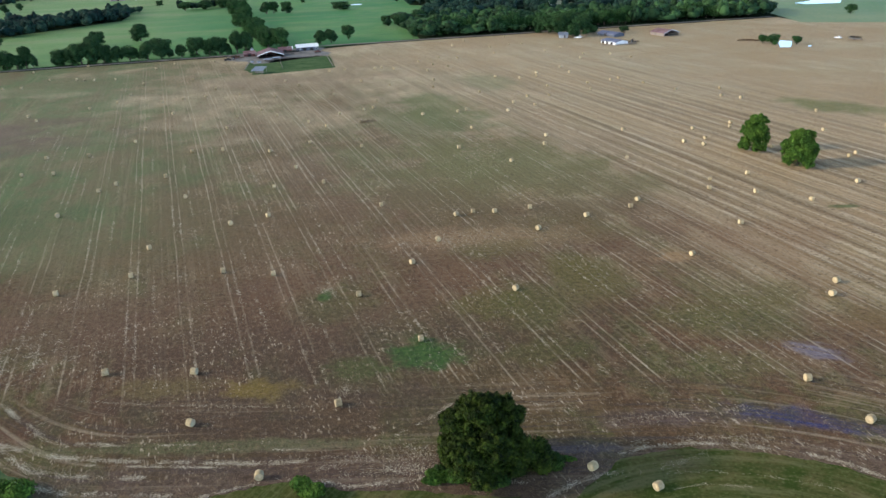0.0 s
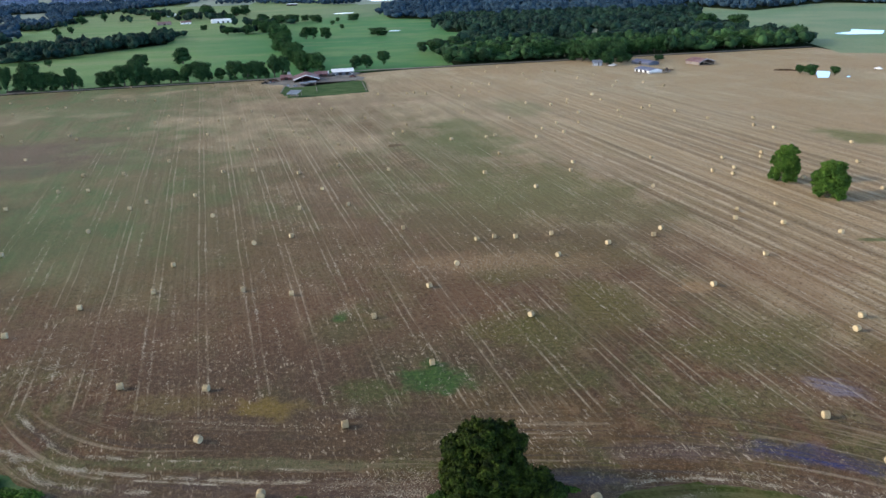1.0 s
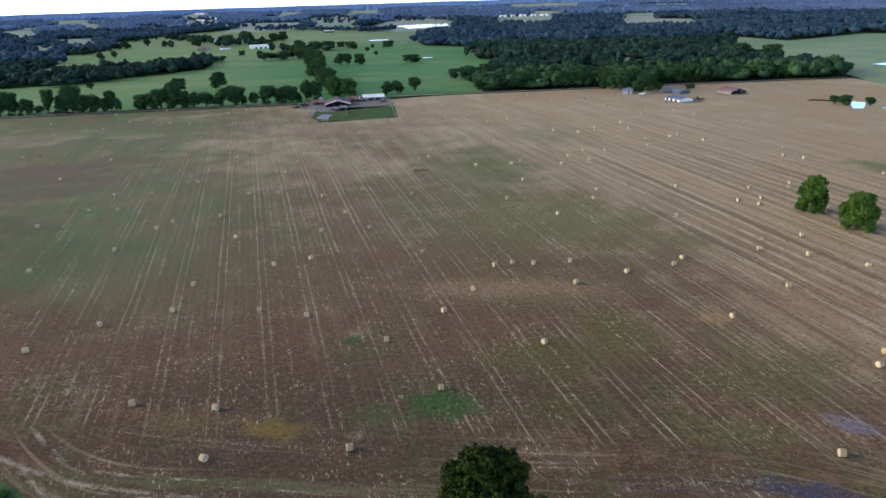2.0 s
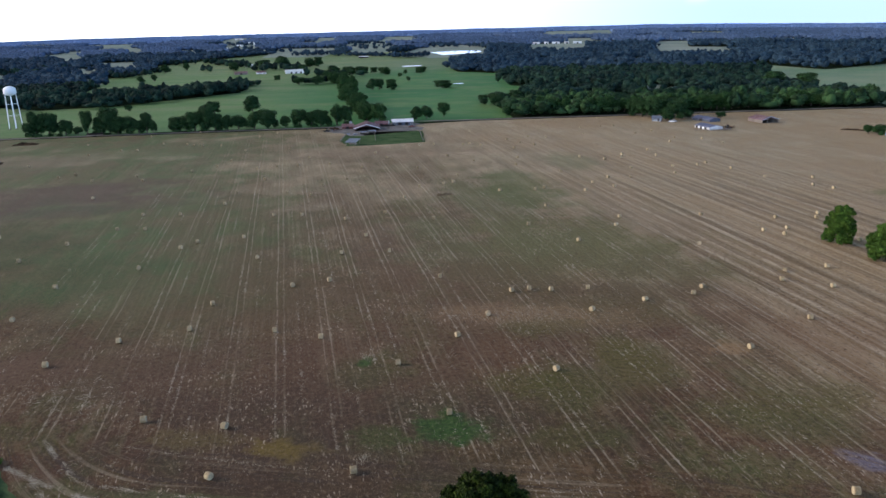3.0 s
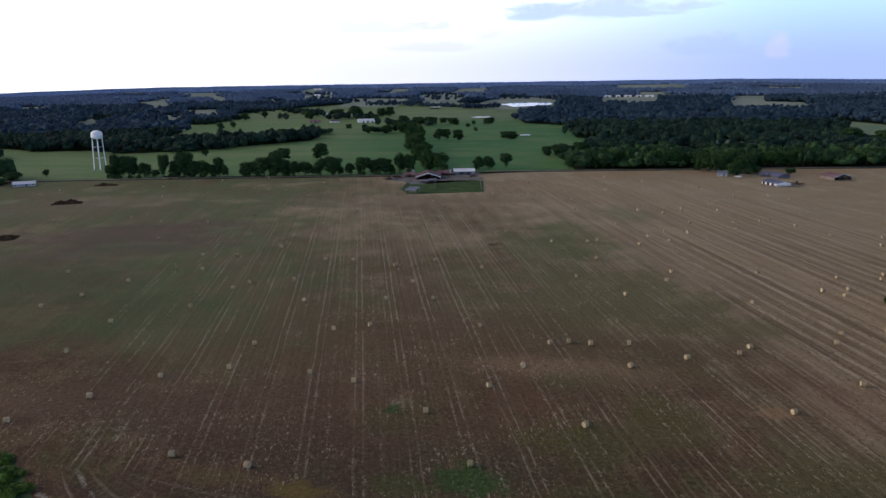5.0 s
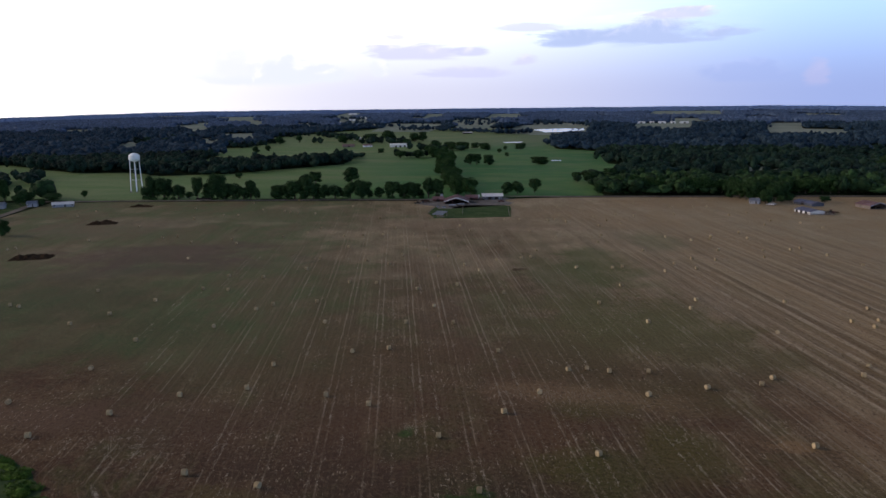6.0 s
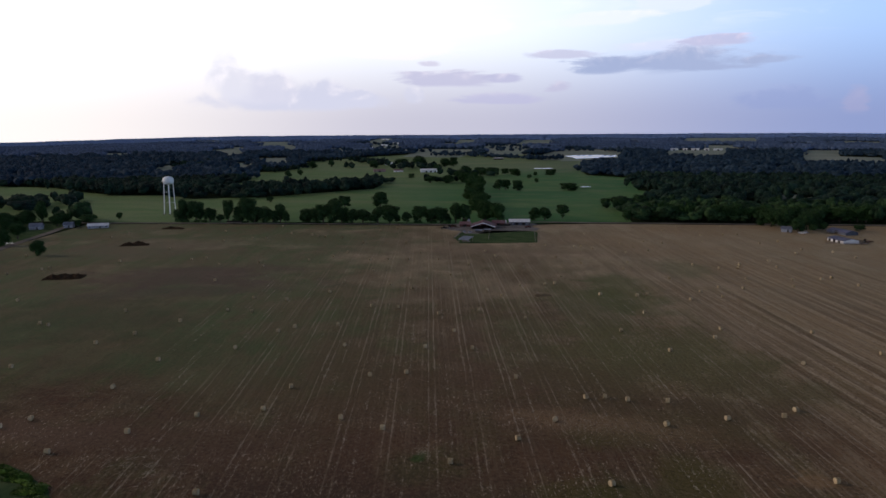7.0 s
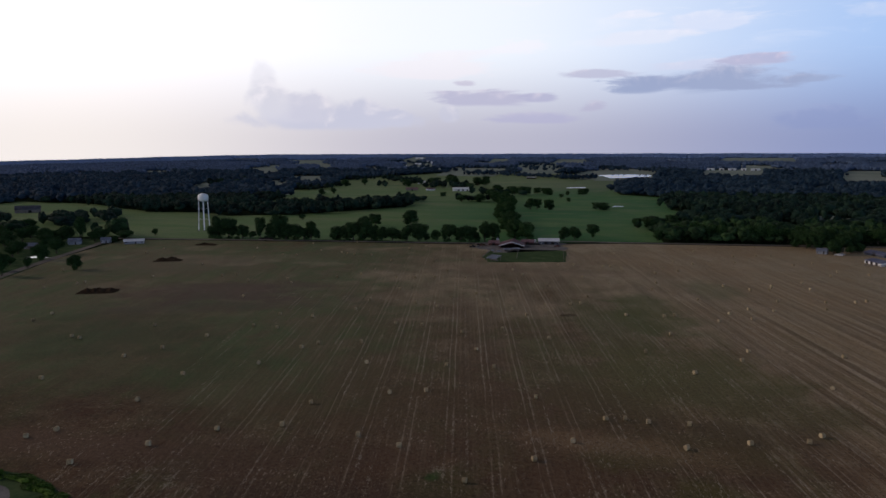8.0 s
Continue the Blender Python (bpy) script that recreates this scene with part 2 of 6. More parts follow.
    c = blend(nt, calc(nt, "MULTIPLY", ramp(nt, swath, 0.48, 0.34, 0.0, 0.5), calc(nt, "MULTIPLY", worked, ripe)), c, (0.46, 0.345, 0.21))
    # paired straw lines left by the rake, broken and of uneven strength
    cell = calc(nt, "SUBTRACT", calc(nt, "FRACT", calc(nt, "ADD", calc(nt, "DIVIDE", calc(nt, "SUBTRACT", across, 3.7), 8.3), 0.5)), 0.5)
    off = calc(nt, "MULTIPLY", cell, 8.3)
    broken = noise_of(nt, scaled(nt, rows, 0.9, 0.13, 1.0), 1.0, 3.0, 0.6)
    inrow = calc(nt, "MULTIPLY", ramp(nt, calc(nt, "ADD", place.outputs[1], calc(nt, "MULTIPLY", edge, 6.0)), 82.0, 92.0), ramp(nt, xyz.outputs[0], 250.0, 190.0))
    inrow = calc(nt, "MULTIPLY", inrow, ramp(nt, green, 0.0, 0.9, 1.0, 0.35))
    inrow = calc(nt, "MULTIPLY", inrow, ramp(nt, calc(nt, "ADD", xyz.outputs[0], calc(nt, "MULTIPLY", calc(nt, "SUBTRACT", mid, 0.5), 30.0)), -50.0, -18.0, 0.06, 1.0))
    inrow = calc(nt, "MULTIPLY", inrow, ramp(nt, broken, 0.38, 0.52, 0.25, 1.0))
    fine = noise_of(nt, scaled(nt, rows, 0.8, 0.012, 1.0), 1.0, 3.0, 0.6)
    fine_way = calc(nt, "MULTIPLY", calc(nt, "MULTIPLY", worked, inrow), ramp(nt, ripe, 0.0, 0.6, 0.3, 1.0))
    c = blend(nt, calc(nt, "MULTIPLY", ramp(nt, fine, 0.52, 0.62, 0.0, 0.55), fine_way), c, (0.4, 0.315, 0.205))
    c = blend(nt, calc(nt, "MULTIPLY", ramp(nt, fine, 0.48, 0.38, 0.0, 0.36), fine_way), c, (0.075, 0.055, 0.03))
    for centre, width, strength in ((0.7, 0.2, 0.66), (2.2, 0.24, 0.42), (3.4, 0.3, 0.55)):
        gap = calc(nt, "ABSOLUTE", calc(nt, "SUBTRACT", calc(nt, "ABSOLUTE", off), centre))
        if centre > 1:
            strength = calc(nt, "MULTIPLY", ramp(nt, ripe, 0.0, 0.6, 0.22, 1.0), strength)
        line = calc(nt, "MULTIPLY", ramp(nt, gap, width, 0.1), calc(nt, "MULTIPLY", ramp(nt, calc(nt, "ADD", streak, calc(nt, "MULTIPLY", clod, 0.9)), 0.78, 1.02, 0.22), strength))
        c = blend(nt, calc(nt, "MULTIPLY", line, inrow), c, (0.4, 0.33, 0.235))
    # broad pale swaths with dark bare strips between them on the ripe side
    banded = calc(nt, "MULTIPLY", calc(nt, "MULTIPLY", worked, inrow), ramp(nt, ripe, 0.15, 0.7))
    banded = calc(nt, "MULTIPLY", banded, calc(nt, "MULTIPLY", ramp(nt, swath, 0.4, 0.58, 0.25, 1.0), ramp(nt, calc(nt, "ADD", place.outputs[1], calc(nt, "MULTIPLY", mid, 60.0)), 340.0, 200.0, 0.3, 1.0)))
    patchy = ramp(nt, calc(nt, "ADD", streak, calc(nt, "MULTIPLY", clod, 0.6)), 0.62, 0.95, 0.15, 1.0)
    bare = ramp(nt, calc(nt, "ABSOLUTE", calc(nt, "SUBTRACT", calc(nt, "ABSOLUTE", off), 2.1)), 1.0, 0.3, 0.0, 0.4)
    c = blend(nt, calc(nt, "MULTIPLY", bare, banded), c, (0.135, 0.09, 0.05))
    pale = calc(nt, "MAXIMUM", ramp(nt, calc(nt, "ABSOLUTE", off), 0.85, 0.35, 0.0, 0.85), ramp(nt, calc(nt, "ABSOLUTE", off), 3.4, 3.85, 0.0, 0.85))
    c = blend(nt, calc(nt, "MULTIPLY", calc(nt, "MULTIPLY", pale, patchy), banded), c, (0.56, 0.45, 0.31))
    # headland passes that run along the near edge
    east = calc(nt, "MAXIMUM", calc(nt, "SUBTRACT", place.outputs[0], 22.0), 0.0)
    west = calc(nt, "MAXIMUM", calc(nt, "SUBTRACT", -38.0, place.outputs[0]), 0.0)
    bend = calc(nt, "SUBTRACT", calc(nt, "MULTIPLY", calc(nt, "MULTIPLY", east, east), 0.01), calc(nt, "MULTIPLY", calc(nt, "MULTIPLY", west, west), 0.02))
    curve = node(nt, "ShaderNodeCombineXYZ", i_0=place.outputs[0], i_1=calc(nt, "ADD", place.outputs[1], bend), i_2=0.0).outputs[0]
    lane = noise_of(nt, scaled(nt, curve, 0.025, 0.75, 1.0), 1.0, 5.0, 0.65, 0.2)
    c = blend(nt, calc(nt, "MULTIPLY", ramp(nt, lane, 0.52, 0.66, 0.0, 0.6), ramp(nt, place.outputs[1], 88.0, 79.0)), c, (0.29, 0.23, 0.16))
    c = blend(nt, calc(nt, "MULTIPLY", ramp(nt, lane, 0.48, 0.36, 0.0, 0.8), ramp(nt, place.outputs[1], 88.0, 79.0)), c, (0.055, 0.04, 0.034))
    for x, y, rx, ry, turn, strong, tone in PATCHES:
        spread = calc(nt, "MULTIPLY", blotch(nt, at, edge if min(rx, ry) < 7 else calc(nt, "ADD", calc(nt, "MULTIPLY", mid, 0.75), calc(nt, "MULTIPLY", edge, 0.25)), x, y, rx, ry, turn), strong)
        if tone[2] > tone[1]:
            spread = calc(nt, "MULTIPLY", spread, ramp(nt, lane, 0.4, 0.58, 0.35, 1.0))
        c = blend(nt, spread, c, tone)
    rough = ramp(nt, green, 0.1, 0.7, 1.0, 0.7)
    c = blend(nt, calc(nt, "MULTIPLY", rough, ramp(nt, clod, 0.54, 0.62, 0.0, 0.36)), c, (0.205, 0.14, 0.078))
    c = blend(nt, calc(nt, "MULTIPLY", rough, ramp(nt, clod, 0.47, 0.38, 0.0, 0.58)), c, (0.037, 0.022, 0.012))
    c = blend(nt, ramp(nt, grit, 0.54, 0.66, 0.0, 0.45), c, (0.275, 0.195, 0.11))
    c = blend(nt, ramp(nt, grit, 0.46, 0.36, 0.0, 0.6), c, (0.031, 0.021, 0.011))
    # short pale wisps of straw, thickest in drifts
    for stretch_x, stretch_y, turn in ((2.6, 0.5, 0.0), (2.2, 0.8, 0.7)):
        wisps = noise_of(nt, scaled(nt, rows, stretch_x, stretch_y, 1.0, turn), 1.0, 3.0, 0.6, 0.3)
        c = blend(nt, calc(nt, "MULTIPLY", ramp(nt, wisps, 0.62, 0.68, 0.0, 0.75), calc(nt, "MULTIPLY", ramp(nt, green, 0.1, 0.6, 1.0, 0.15), ramp(nt, mid, 0.42, 0.62, 0.12, 1.0))), c, (0.42, 0.34, 0.25))
    # lush regrowth over wet spots
    for x, y, rx, ry in ((-4.6, 93.0, 6.6, 5.6), (-22.0, 112.6, 1.7, 1.9), (81.8, 147.6, 3.4, 1.7)):
        lush = blotch(nt, at, edge, x, y, rx, ry)
        c = blend(nt, calc(nt, "MULTIPLY", lush, 0.72), c, blend(nt, ramp(nt, clod, 0.4, 0.62), (0.02, 0.05, 0.01), (0.046, 0.098, 0.018)))
    nt.links.new(c, bsdf.inputs["Base Color"])
    bumped(nt, bsdf, calc(nt, "ADD", clod, calc(nt, "MULTIPLY", grit, 0.5)), 0.9, 0.4)
    return m


def pasture_grass():
    """Grazed turf: greener hollows, olive and dry swells, trodden streaks."""
    m, nt, bsdf = surface("grazed_pasture", 0.95, 0.0, 0.1)
    at = nt.nodes.new("ShaderNodeTexCoord").outputs["Object"]
    big, mid, fine = noise_of(nt, at, 0.007, 4.0, 0.6), noise_of(nt, at, 0.035, 5.0, 0.65), noise_of(nt, at, 0.5, 4.0, 0.65)
    trod = noise_of(nt, scaled(nt, at, 0.009, 0.026, 1.0, 0.25), 1.0, 5.0, 0.65, 0.6)
    c = blend(nt, ramp(nt, big, 0.4, 0.6), (0.035, 0.135, 0.036), (0.072, 0.162, 0.044))
    c = blend(nt, ramp(nt, mid, 0.5, 0.66, 0.0, 0.45), c, (0.115, 0.172, 0.063))
    c = blend(nt, ramp(nt, trod, 0.54, 0.7, 0.0, 0.4), c, (0.15, 0.15, 0.075))
    c = blend(nt, ramp(nt, trod, 0.46, 0.32, 0.0, 0.5), c, (0.03, 0.1, 0.035))
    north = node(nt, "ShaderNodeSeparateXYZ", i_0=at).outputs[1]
    # tan-olive far pasture, its colour greyed to stand in for haze
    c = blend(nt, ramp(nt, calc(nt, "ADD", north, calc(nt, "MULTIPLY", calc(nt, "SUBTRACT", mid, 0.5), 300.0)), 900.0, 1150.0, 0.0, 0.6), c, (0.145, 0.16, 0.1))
    # yellower grass on the western side, its colour lightened for sunward haze
    west = node(nt, "ShaderNodeSeparateXYZ", i_0=at).outputs[0]
    c = blend(nt, ramp(nt, calc(nt, "ADD", west, calc(nt, "MULTIPLY", calc(nt, "SUBTRACT", mid, 0.5), 120.0)), -140.0, -330.0, 0.0, 0.65), c, blend(nt, ramp(nt, trod, 0.4, 0.6), (0.1, 0.17, 0.055), (0.155, 0.2, 0.08)))
    c = blend(nt, ramp(nt, fine, 0.46, 0.34, 0.0, 0.5), c, (0.026, 0.075, 0.022))
    nt.links.new(c, bsdf.inputs["Base Color"])
    bumped(nt, bsdf, fine, 0.5, 0.2)
    return m


def mown_grass():
    """Mown grass by the track: olive and brown swells, thin spots, pale clippings along the curved passes."""
    m, nt, bsdf = surface("mown_meadow", 0.95, 0.0, 0.0)
    at = nt.nodes.new("ShaderNodeTexCoord").outputs["Object"]
    xyz = node(nt, "ShaderNodeSeparateXYZ", i_0=at)
    swell, tuft = noise_of(nt, at, 0.16, 5.0, 0.6, 0.4), noise_of(nt, at, 2.2, 4.0, 0.65)
    # distance from the middle of the arc that the mower follows, and the way round it
    dx, dy = calc(nt, "SUBTRACT", xyz.outputs[0], 27.0), calc(nt, "SUBTRACT", xyz.outputs[1], 40.0)
    reach = calc(nt, "SQRT", calc(nt, "ADD", calc(nt, "MULTIPLY", dx, dx), calc(nt, "MULTIPLY", dy, dy)))
    arc = node(nt, "ShaderNodeCombineXYZ", i_0=reach, i_1=calc(nt, "MULTIPLY", calc(nt, "ARCTAN2", dx, dy), 30.0), i_2=0.0).outputs[0]
    passes = noise_of(nt, scaled(nt, arc, 0.8, 0.06, 1.0), 1.0, 4.0, 0.6, 0.2)
    c = blend(nt, ramp(nt, swell, 0.4, 0.6), (0.034, 0.05, 0.012), (0.078, 0.074, 0.027))
    c = blend(nt, ramp(nt, swell, 0.54, 0.68, 0.0, 0.6), c, (0.092, 0.068, 0.036))
    c = blend(nt, ramp(nt, passes, 0.5, 0.64, 0.0, 0.6), c, (0.12, 0.112, 0.055))
    c = blend(nt, ramp(nt, passes, 0.48, 0.36, 0.0, 0.5), c, (0.028, 0.04, 0.012))
    c = blend(nt, ramp(nt, tuft, 0.52, 0.66, 0.0, 0.5), c, (0.115, 0.12, 0.05))
    c = blend(nt, ramp(nt, tuft, 0.46, 0.34, 0.0, 0.5), c, (0.02, 0.03, 0.008))
    nt.links.new(c, bsdf.inputs["Base Color"])
    bumped(nt, bsdf, tuft, 0.5, 0.1)
    return m


# x, y, half sizes, turn, strength, colour
PATCHES_ONE = [
    (-5.2, 92.5, 5.8, 5.2, 0.0, 1.0, (0.03, 0.1, 0.018)), (-22.0, 113.5, 1.8, 2.2, 0.0, 0.8, (0.05, 0.1, 0.03)), (-24.0, 96.0, 50.0, 15.0, 0.0, 0.65, (0.05, 0.032, 0.022)),
    (-26.0, 85.2, 6.0, 3.4, 0.0, 0.7, (0.16, 0.11, 0.03)), (-14.0, 88.0, 6.0, 5.0, 0.0, 0.4, (0.07, 0.075, 0.026)), (-24.0, 79.0, 32.0, 11.0, 0.0, 0.55, (0.05, 0.034, 0.025)),
    (12.0, 108.0, 9.0, 12.0, 0.3, 0.7, (0.075, 0.075, 0.02)), (24.0, 118.0, 8.0, 11.0, 0.35, 0.7, (0.095, 0.078, 0.024)),
    (52.0, 108.0, 9.0, 5.0, 0.4, 0.6, (0.1, 0.085, 0.026)),
]
PATCHES_TWO = [
    (4.0, 132.0, 7.0, 6.0, 0.2, 0.6, (0.07, 0.08, 0.026)), (36.0, 88.0, 10.0, 5.0, -0.2, 0.6, (0.08, 0.082, 0.026)),
    (-40.0, 86.0, 9.0, 3.0, 0.0, 0.6, (0.11, 0.085, 0.03)), (-8.0, 105.0, 10.0, 7.0, 0.3, 0.5, (0.1, 0.06, 0.035)),
    (62.0, 98.0, 9.0, 6.0, 0.3, 0.6, (0.14, 0.085, 0.035)), (40.0, 100.0, 14.0, 7.0, -0.3, 0.65, (0.075, 0.08, 0.025)),
    (2.0, 137.0, 24.0, 6.5, 0.0, 0.3, (0.24, 0.15, 0.075)), (39.6, 124.4, 4.0, 3.0, 0.0, 0.4, (0.3, 0.17, 0.08)),
]
PATCHES_THREE = [
    (41.0, 75.0, 11.0, 2.4, -0.34, 1.0, (0.032, 0.034, 0.1)), (25.0, 76.0, 12.0, 2.2, 0.0, 0.5, (0.075, 0.06, 0.075)),
    (13.0, 70.6, 7.0, 1.8, 0.0, 0.8, (0.05, 0.045, 0.07)), (50.0, 90.5, 5.0, 2.4, -0.6, 0.75, (0.17, 0.155, 0.21)),
    (0.0, 66.0, 90.0, 6.0, 0.0, 0.6, (0.075, 0.052, 0.046)), (126.0, 240.0, 26.0, 11.0, -0.75, 0.8, (0.13, 0.135, 0.045)),
    (-104.0, 152.0, 26.0, 22.0, 0.4, 0.55, (0.055, 0.085, 0.03)), (-10.0, 236.0, 16.0, 60.0, 0.35, 0.5, (0.085, 0.105, 0.038)),
]
PATCHES_FOUR = [
    (12.0, 185.0, 34.0, 36.0, 0.35, 0.75, (0.115, 0.115, 0.042)), (34.0, 168.0, 20.0, 16.0, 0.35, 0.6, (0.11, 0.1, 0.04)),
    (-20.0, 190.0, 12.0, 34.0, 0.35, 0.4, (0.1, 0.11, 0.045)), (24.0, 143.0, 12.0, 12.0, 0.35, 0.6, (0.085, 0.08, 0.022)),
    (-16.0, 142.0, 64.0, 36.0, 0.0, 0.5, (0.115, 0.068, 0.037)), (-50.0, 106.0, 56.0, 16.0, 0.1, 0.4, (0.105, 0.058, 0.034)),
    (-2.0, 255.0, 16.0, 46.0, 0.3, 0.6, (0.085, 0.115, 0.035)), (16.0, 310.0, 14.0, 24.0, 0.3, 0.45, (0.12, 0.14, 0.055)),
]
PATCHES_FIVE = [
    (60.0, 132.0, 16.0, 12.0, 0.3, 0.45, (0.18, 0.1, 0.055)), (30.0, 152.0, 26.0, 10.0, 0.0, 0.3, (0.09, 0.064, 0.036)),
    (4.0, 137.0, 24.0, 8.0, 0.0, 0.5, (0.25, 0.165, 0.09)), (40.0, 124.5, 5.0, 3.6, 0.0, 0.6, (0.27, 0.175, 0.09)),
    (-190.0, 330.0, 70.0, 22.0, 0.3, 0.5, (0.1, 0.115, 0.05)), (-60.0, 385.0, 40.0, 14.0, 0.2, 0.3, (0.28, 0.21, 0.135)),
    (-152.0, 172.0, 40.0, 34.0, 0.0, 0.5, (0.045, 0.062, 0.024)), (-165.0, 238.0, 46.0, 28.0, 0.5, 0.7, (0.1, 0.068, 0.056)),
]
PATCHES_SIX = [
    (-150.0, 215.0, 60.0, 14.0, 0.5, 0.4, (0.085, 0.06, 0.055)), (-94.0, 101.0, 26.0, 9.0, 0.2, 0.85, (0.125, 0.074, 0.046)),
    (-60.0, 110.0, 30.0, 14.0, 0.2, 0.5, (0.1, 0.058, 0.036)), (-30.0, 73.2, 30.0, 1.6, 0.0, 0.6, (0.085, 0.095, 0.04)),
    (-230.0, 290.0, 50.0, 40.0, 0.6, 0.5, (0.17, 0.13, 0.085)), (-70.0, 330.0, 60.0, 24.0, 0.2, 0.45, (0.22, 0.155, 0.1)),
]
PATCHES_SEVEN = [
    (5.8, 108.8, 9.0, 6.0, 0.3, 0.6, (0.072, 0.07, 0.014)), (20.8, 121.5, 8.0, 9.0, 0.35, 0.65, (0.085, 0.072, 0.016)),
    (13.0, 92.6, 9.0, 4.5, 0.2, 0.55, (0.066, 0.068, 0.016)), (-14.0, 90.0, 6.5, 4.0, 0.0, 0.6, (0.05, 0.066, 0.016)),
    (40.0, 104.0, 11.0, 6.0, 0.3, 0.55, (0.082, 0.075, 0.018)), (8.0, 131.0, 10.0, 6.0, 0.3, 0.5, (0.085, 0.075, 0.02)),
    (-27.2, 85.2, 5.0, 2.6, 0.0, 0.7, (0.15, 0.105, 0.02)), (-22.1, 110.0, 7.0, 7.0, 0.3, 0.45, (0.055, 0.064, 0.02)),
]
PATCHES = PATCHES_ONE + PATCHES_TWO + PATCHES_THREE + PATCHES_FOUR + PATCHES_FIVE + PATCHES_SIX + PATCHES_SEVEN
MAT_HAY_FIELD = hay_ground()
MAT_FLOOR = mottled("woodland_floor", (0.012, 0.02, 0.012), (0.022, 0.03, 0.016), 0.02, 0.4, specular=0.0)
MAT_PASTURE = pasture_grass()
# far fields: grey-blue haze put into the pasture colour
MAT_PALE_PASTURE = mottled("hazed_far_pasture", (0.17, 0.22, 0.19), (0.26, 0.29, 0.25), 0.01, 0.4, specular=0.0)
MAT_EAST_GRASS = mottled("pale_meadow_grass", (0.1, 0.175, 0.09), (0.185, 0.22, 0.125), 0.01, 0.4, bump=0.4, depth=0.15, specular=0.05)
MAT_LAWN = mottled("rank_grass", (0.034, 0.068, 0.032), (0.085, 0.118, 0.055), 0.16, 1.2, bump=0.5, depth=0.1, specular=0.0)
MAT_MEADOW = mown_grass()
MAT_YARD = mottled("trodden_dirt", (0.12, 0.118, 0.12), (0.22, 0.21, 0.2), 0.2, 1.6, bump=0.5, depth=0.1, specular=0.0)
MAT_ROAD = mottled("gravel_road", (0.13, 0.12, 0.11), (0.2, 0.18, 0.165), 0.1, 3.0, specular=0.0)
MAT_EARTH = mottled("bare_earth", (0.028, 0.019, 0.013), (0.075, 0.048, 0.03), 0.5, 2.5, bump=0.7, depth=0.2, specular=0.0)
MAT_LEAF = mottled("oak_leaves", (0.016, 0.034, 0.007), (0.04, 0.07, 0.014), 0.25, 3.0, specular=0.1, roughness=0.8, bump=0.2, island=0.45)
MAT_OAK = mottled("old_oak_leaves", (0.003, 0.008, 0.002), (0.042, 0.064, 0.008), 0.7, 1.6, specular=0.1, roughness=0.8, bump=0.2, island=0.5)
MAT_LEAF_BRIGHT = mottled("young_leaves", (0.022, 0.058, 0.009), (0.082, 0.142, 0.021), 0.4, 2.5, specular=0.1, roughness=0.8, bump=0.2, island=0.4)
MAT_LEAF_DARK = mottled("hedgerow_leaves", (0.01, 0.032, 0.012), (0.034, 0.07, 0.022), 0.06, 1.5, specular=0.1, roughness=0.8, bump=0.2, island=0.4)
MAT_LANE_LEAF = mottled("lane_tree_leaves", (0.013, 0.04, 0.012), (0.038, 0.08, 0.024), 0.06, 1.5, specular=0.1, roughness=0.8, bump=0.2, island=0.4)
MAT_WOOD_LEAF = mottled("woodland_crowns", (0.004, 0.013, 0.013), (0.019, 0.042, 0.026), 0.018, 0.16, specular=0.1, roughness=0.9, bump=0.8, depth=0.6, island=0.5)
MAT_WOOD_FRONT = mottled("wood_front_crowns", (0.007, 0.022, 0.011), (0.034, 0.07, 0.025), 0.03, 0.2, specular=0.1, roughness=0.9, bump=0.8, depth=0.6, island=0.5)
# blue haze of distance is mixed into the next three leaf colours
MAT_BELT_HAZE_LEAF = mottled("hazed_far_crowns", (0.0095, 0.025, 0.046), (0.028, 0.052, 0.075), 0.008, 0.12, specular=0.1, roughness=0.9, bump=0.5, depth=0.5, island=0.3)
MAT_FAR_HAZE_LEAF = mottled("hazed_distant_crowns", (0.047, 0.077, 0.135), (0.08, 0.118, 0.195), 0.003, 0.05, specular=0.05, roughness=0.9, bump=0.3, depth=1.0, island=0.2)
MAT_HORIZON_HAZE_LEAF = mottled("hazed_horizon_crowns", (0.095, 0.148, 0.28), (0.13, 0.195, 0.345), 0.004, 0.1, specular=0.0, roughness=0.95, bump=0.2, depth=1.0, island=0.12)
MAT_BARK = mottled("bark", (0.04, 0.032, 0.025), (0.09, 0.075, 0.06), 1.0, 9.0, bump=0.8)
# wrap darkened and ends lightened: sunlit contrast put into the two colours
MAT_BALE = mottled("net_wrapped_hay", (0.25, 0.195, 0.108), (0.43, 0.338, 0.2), 1.5, 9.0, roughness=0.8, bump=0.6, depth=0.04, per_object=0.16)
MAT_BALE_END = mottled("cut_hay_end", (0.32, 0.25, 0.145), (0.5, 0.4, 0.25), 2.5, 14.0, roughness=0.9, bump=0.8, depth=0.05, per_object=0.16)
MAT_WASTE = mottled("rotting_hay", (0.09, 0.066, 0.04), (0.2, 0.15, 0.092), 0.6, 4.0, bump=0.7, depth=0.15, specular=0.0)
MAT_STRAW = mottled("loose_straw", (0.25, 0.205, 0.15), (0.44, 0.385, 0.3), 0.4, 6.0, roughness=0.9, island=0.3, specular=0.0)
MAT_WHITE_STEEL = mottled("white_sheet_steel", (0.62, 0.64, 0.66), (0.74, 0.76, 0.78), 0.3, 4.0, roughness=0.45, bump=0.05)
MAT_PALE_BOARD = mottled("pale_painted_boards", (0.24, 0.26, 0.31), (0.34, 0.36, 0.41), 0.4, 3.0, roughness=0.7, bump=0.1)
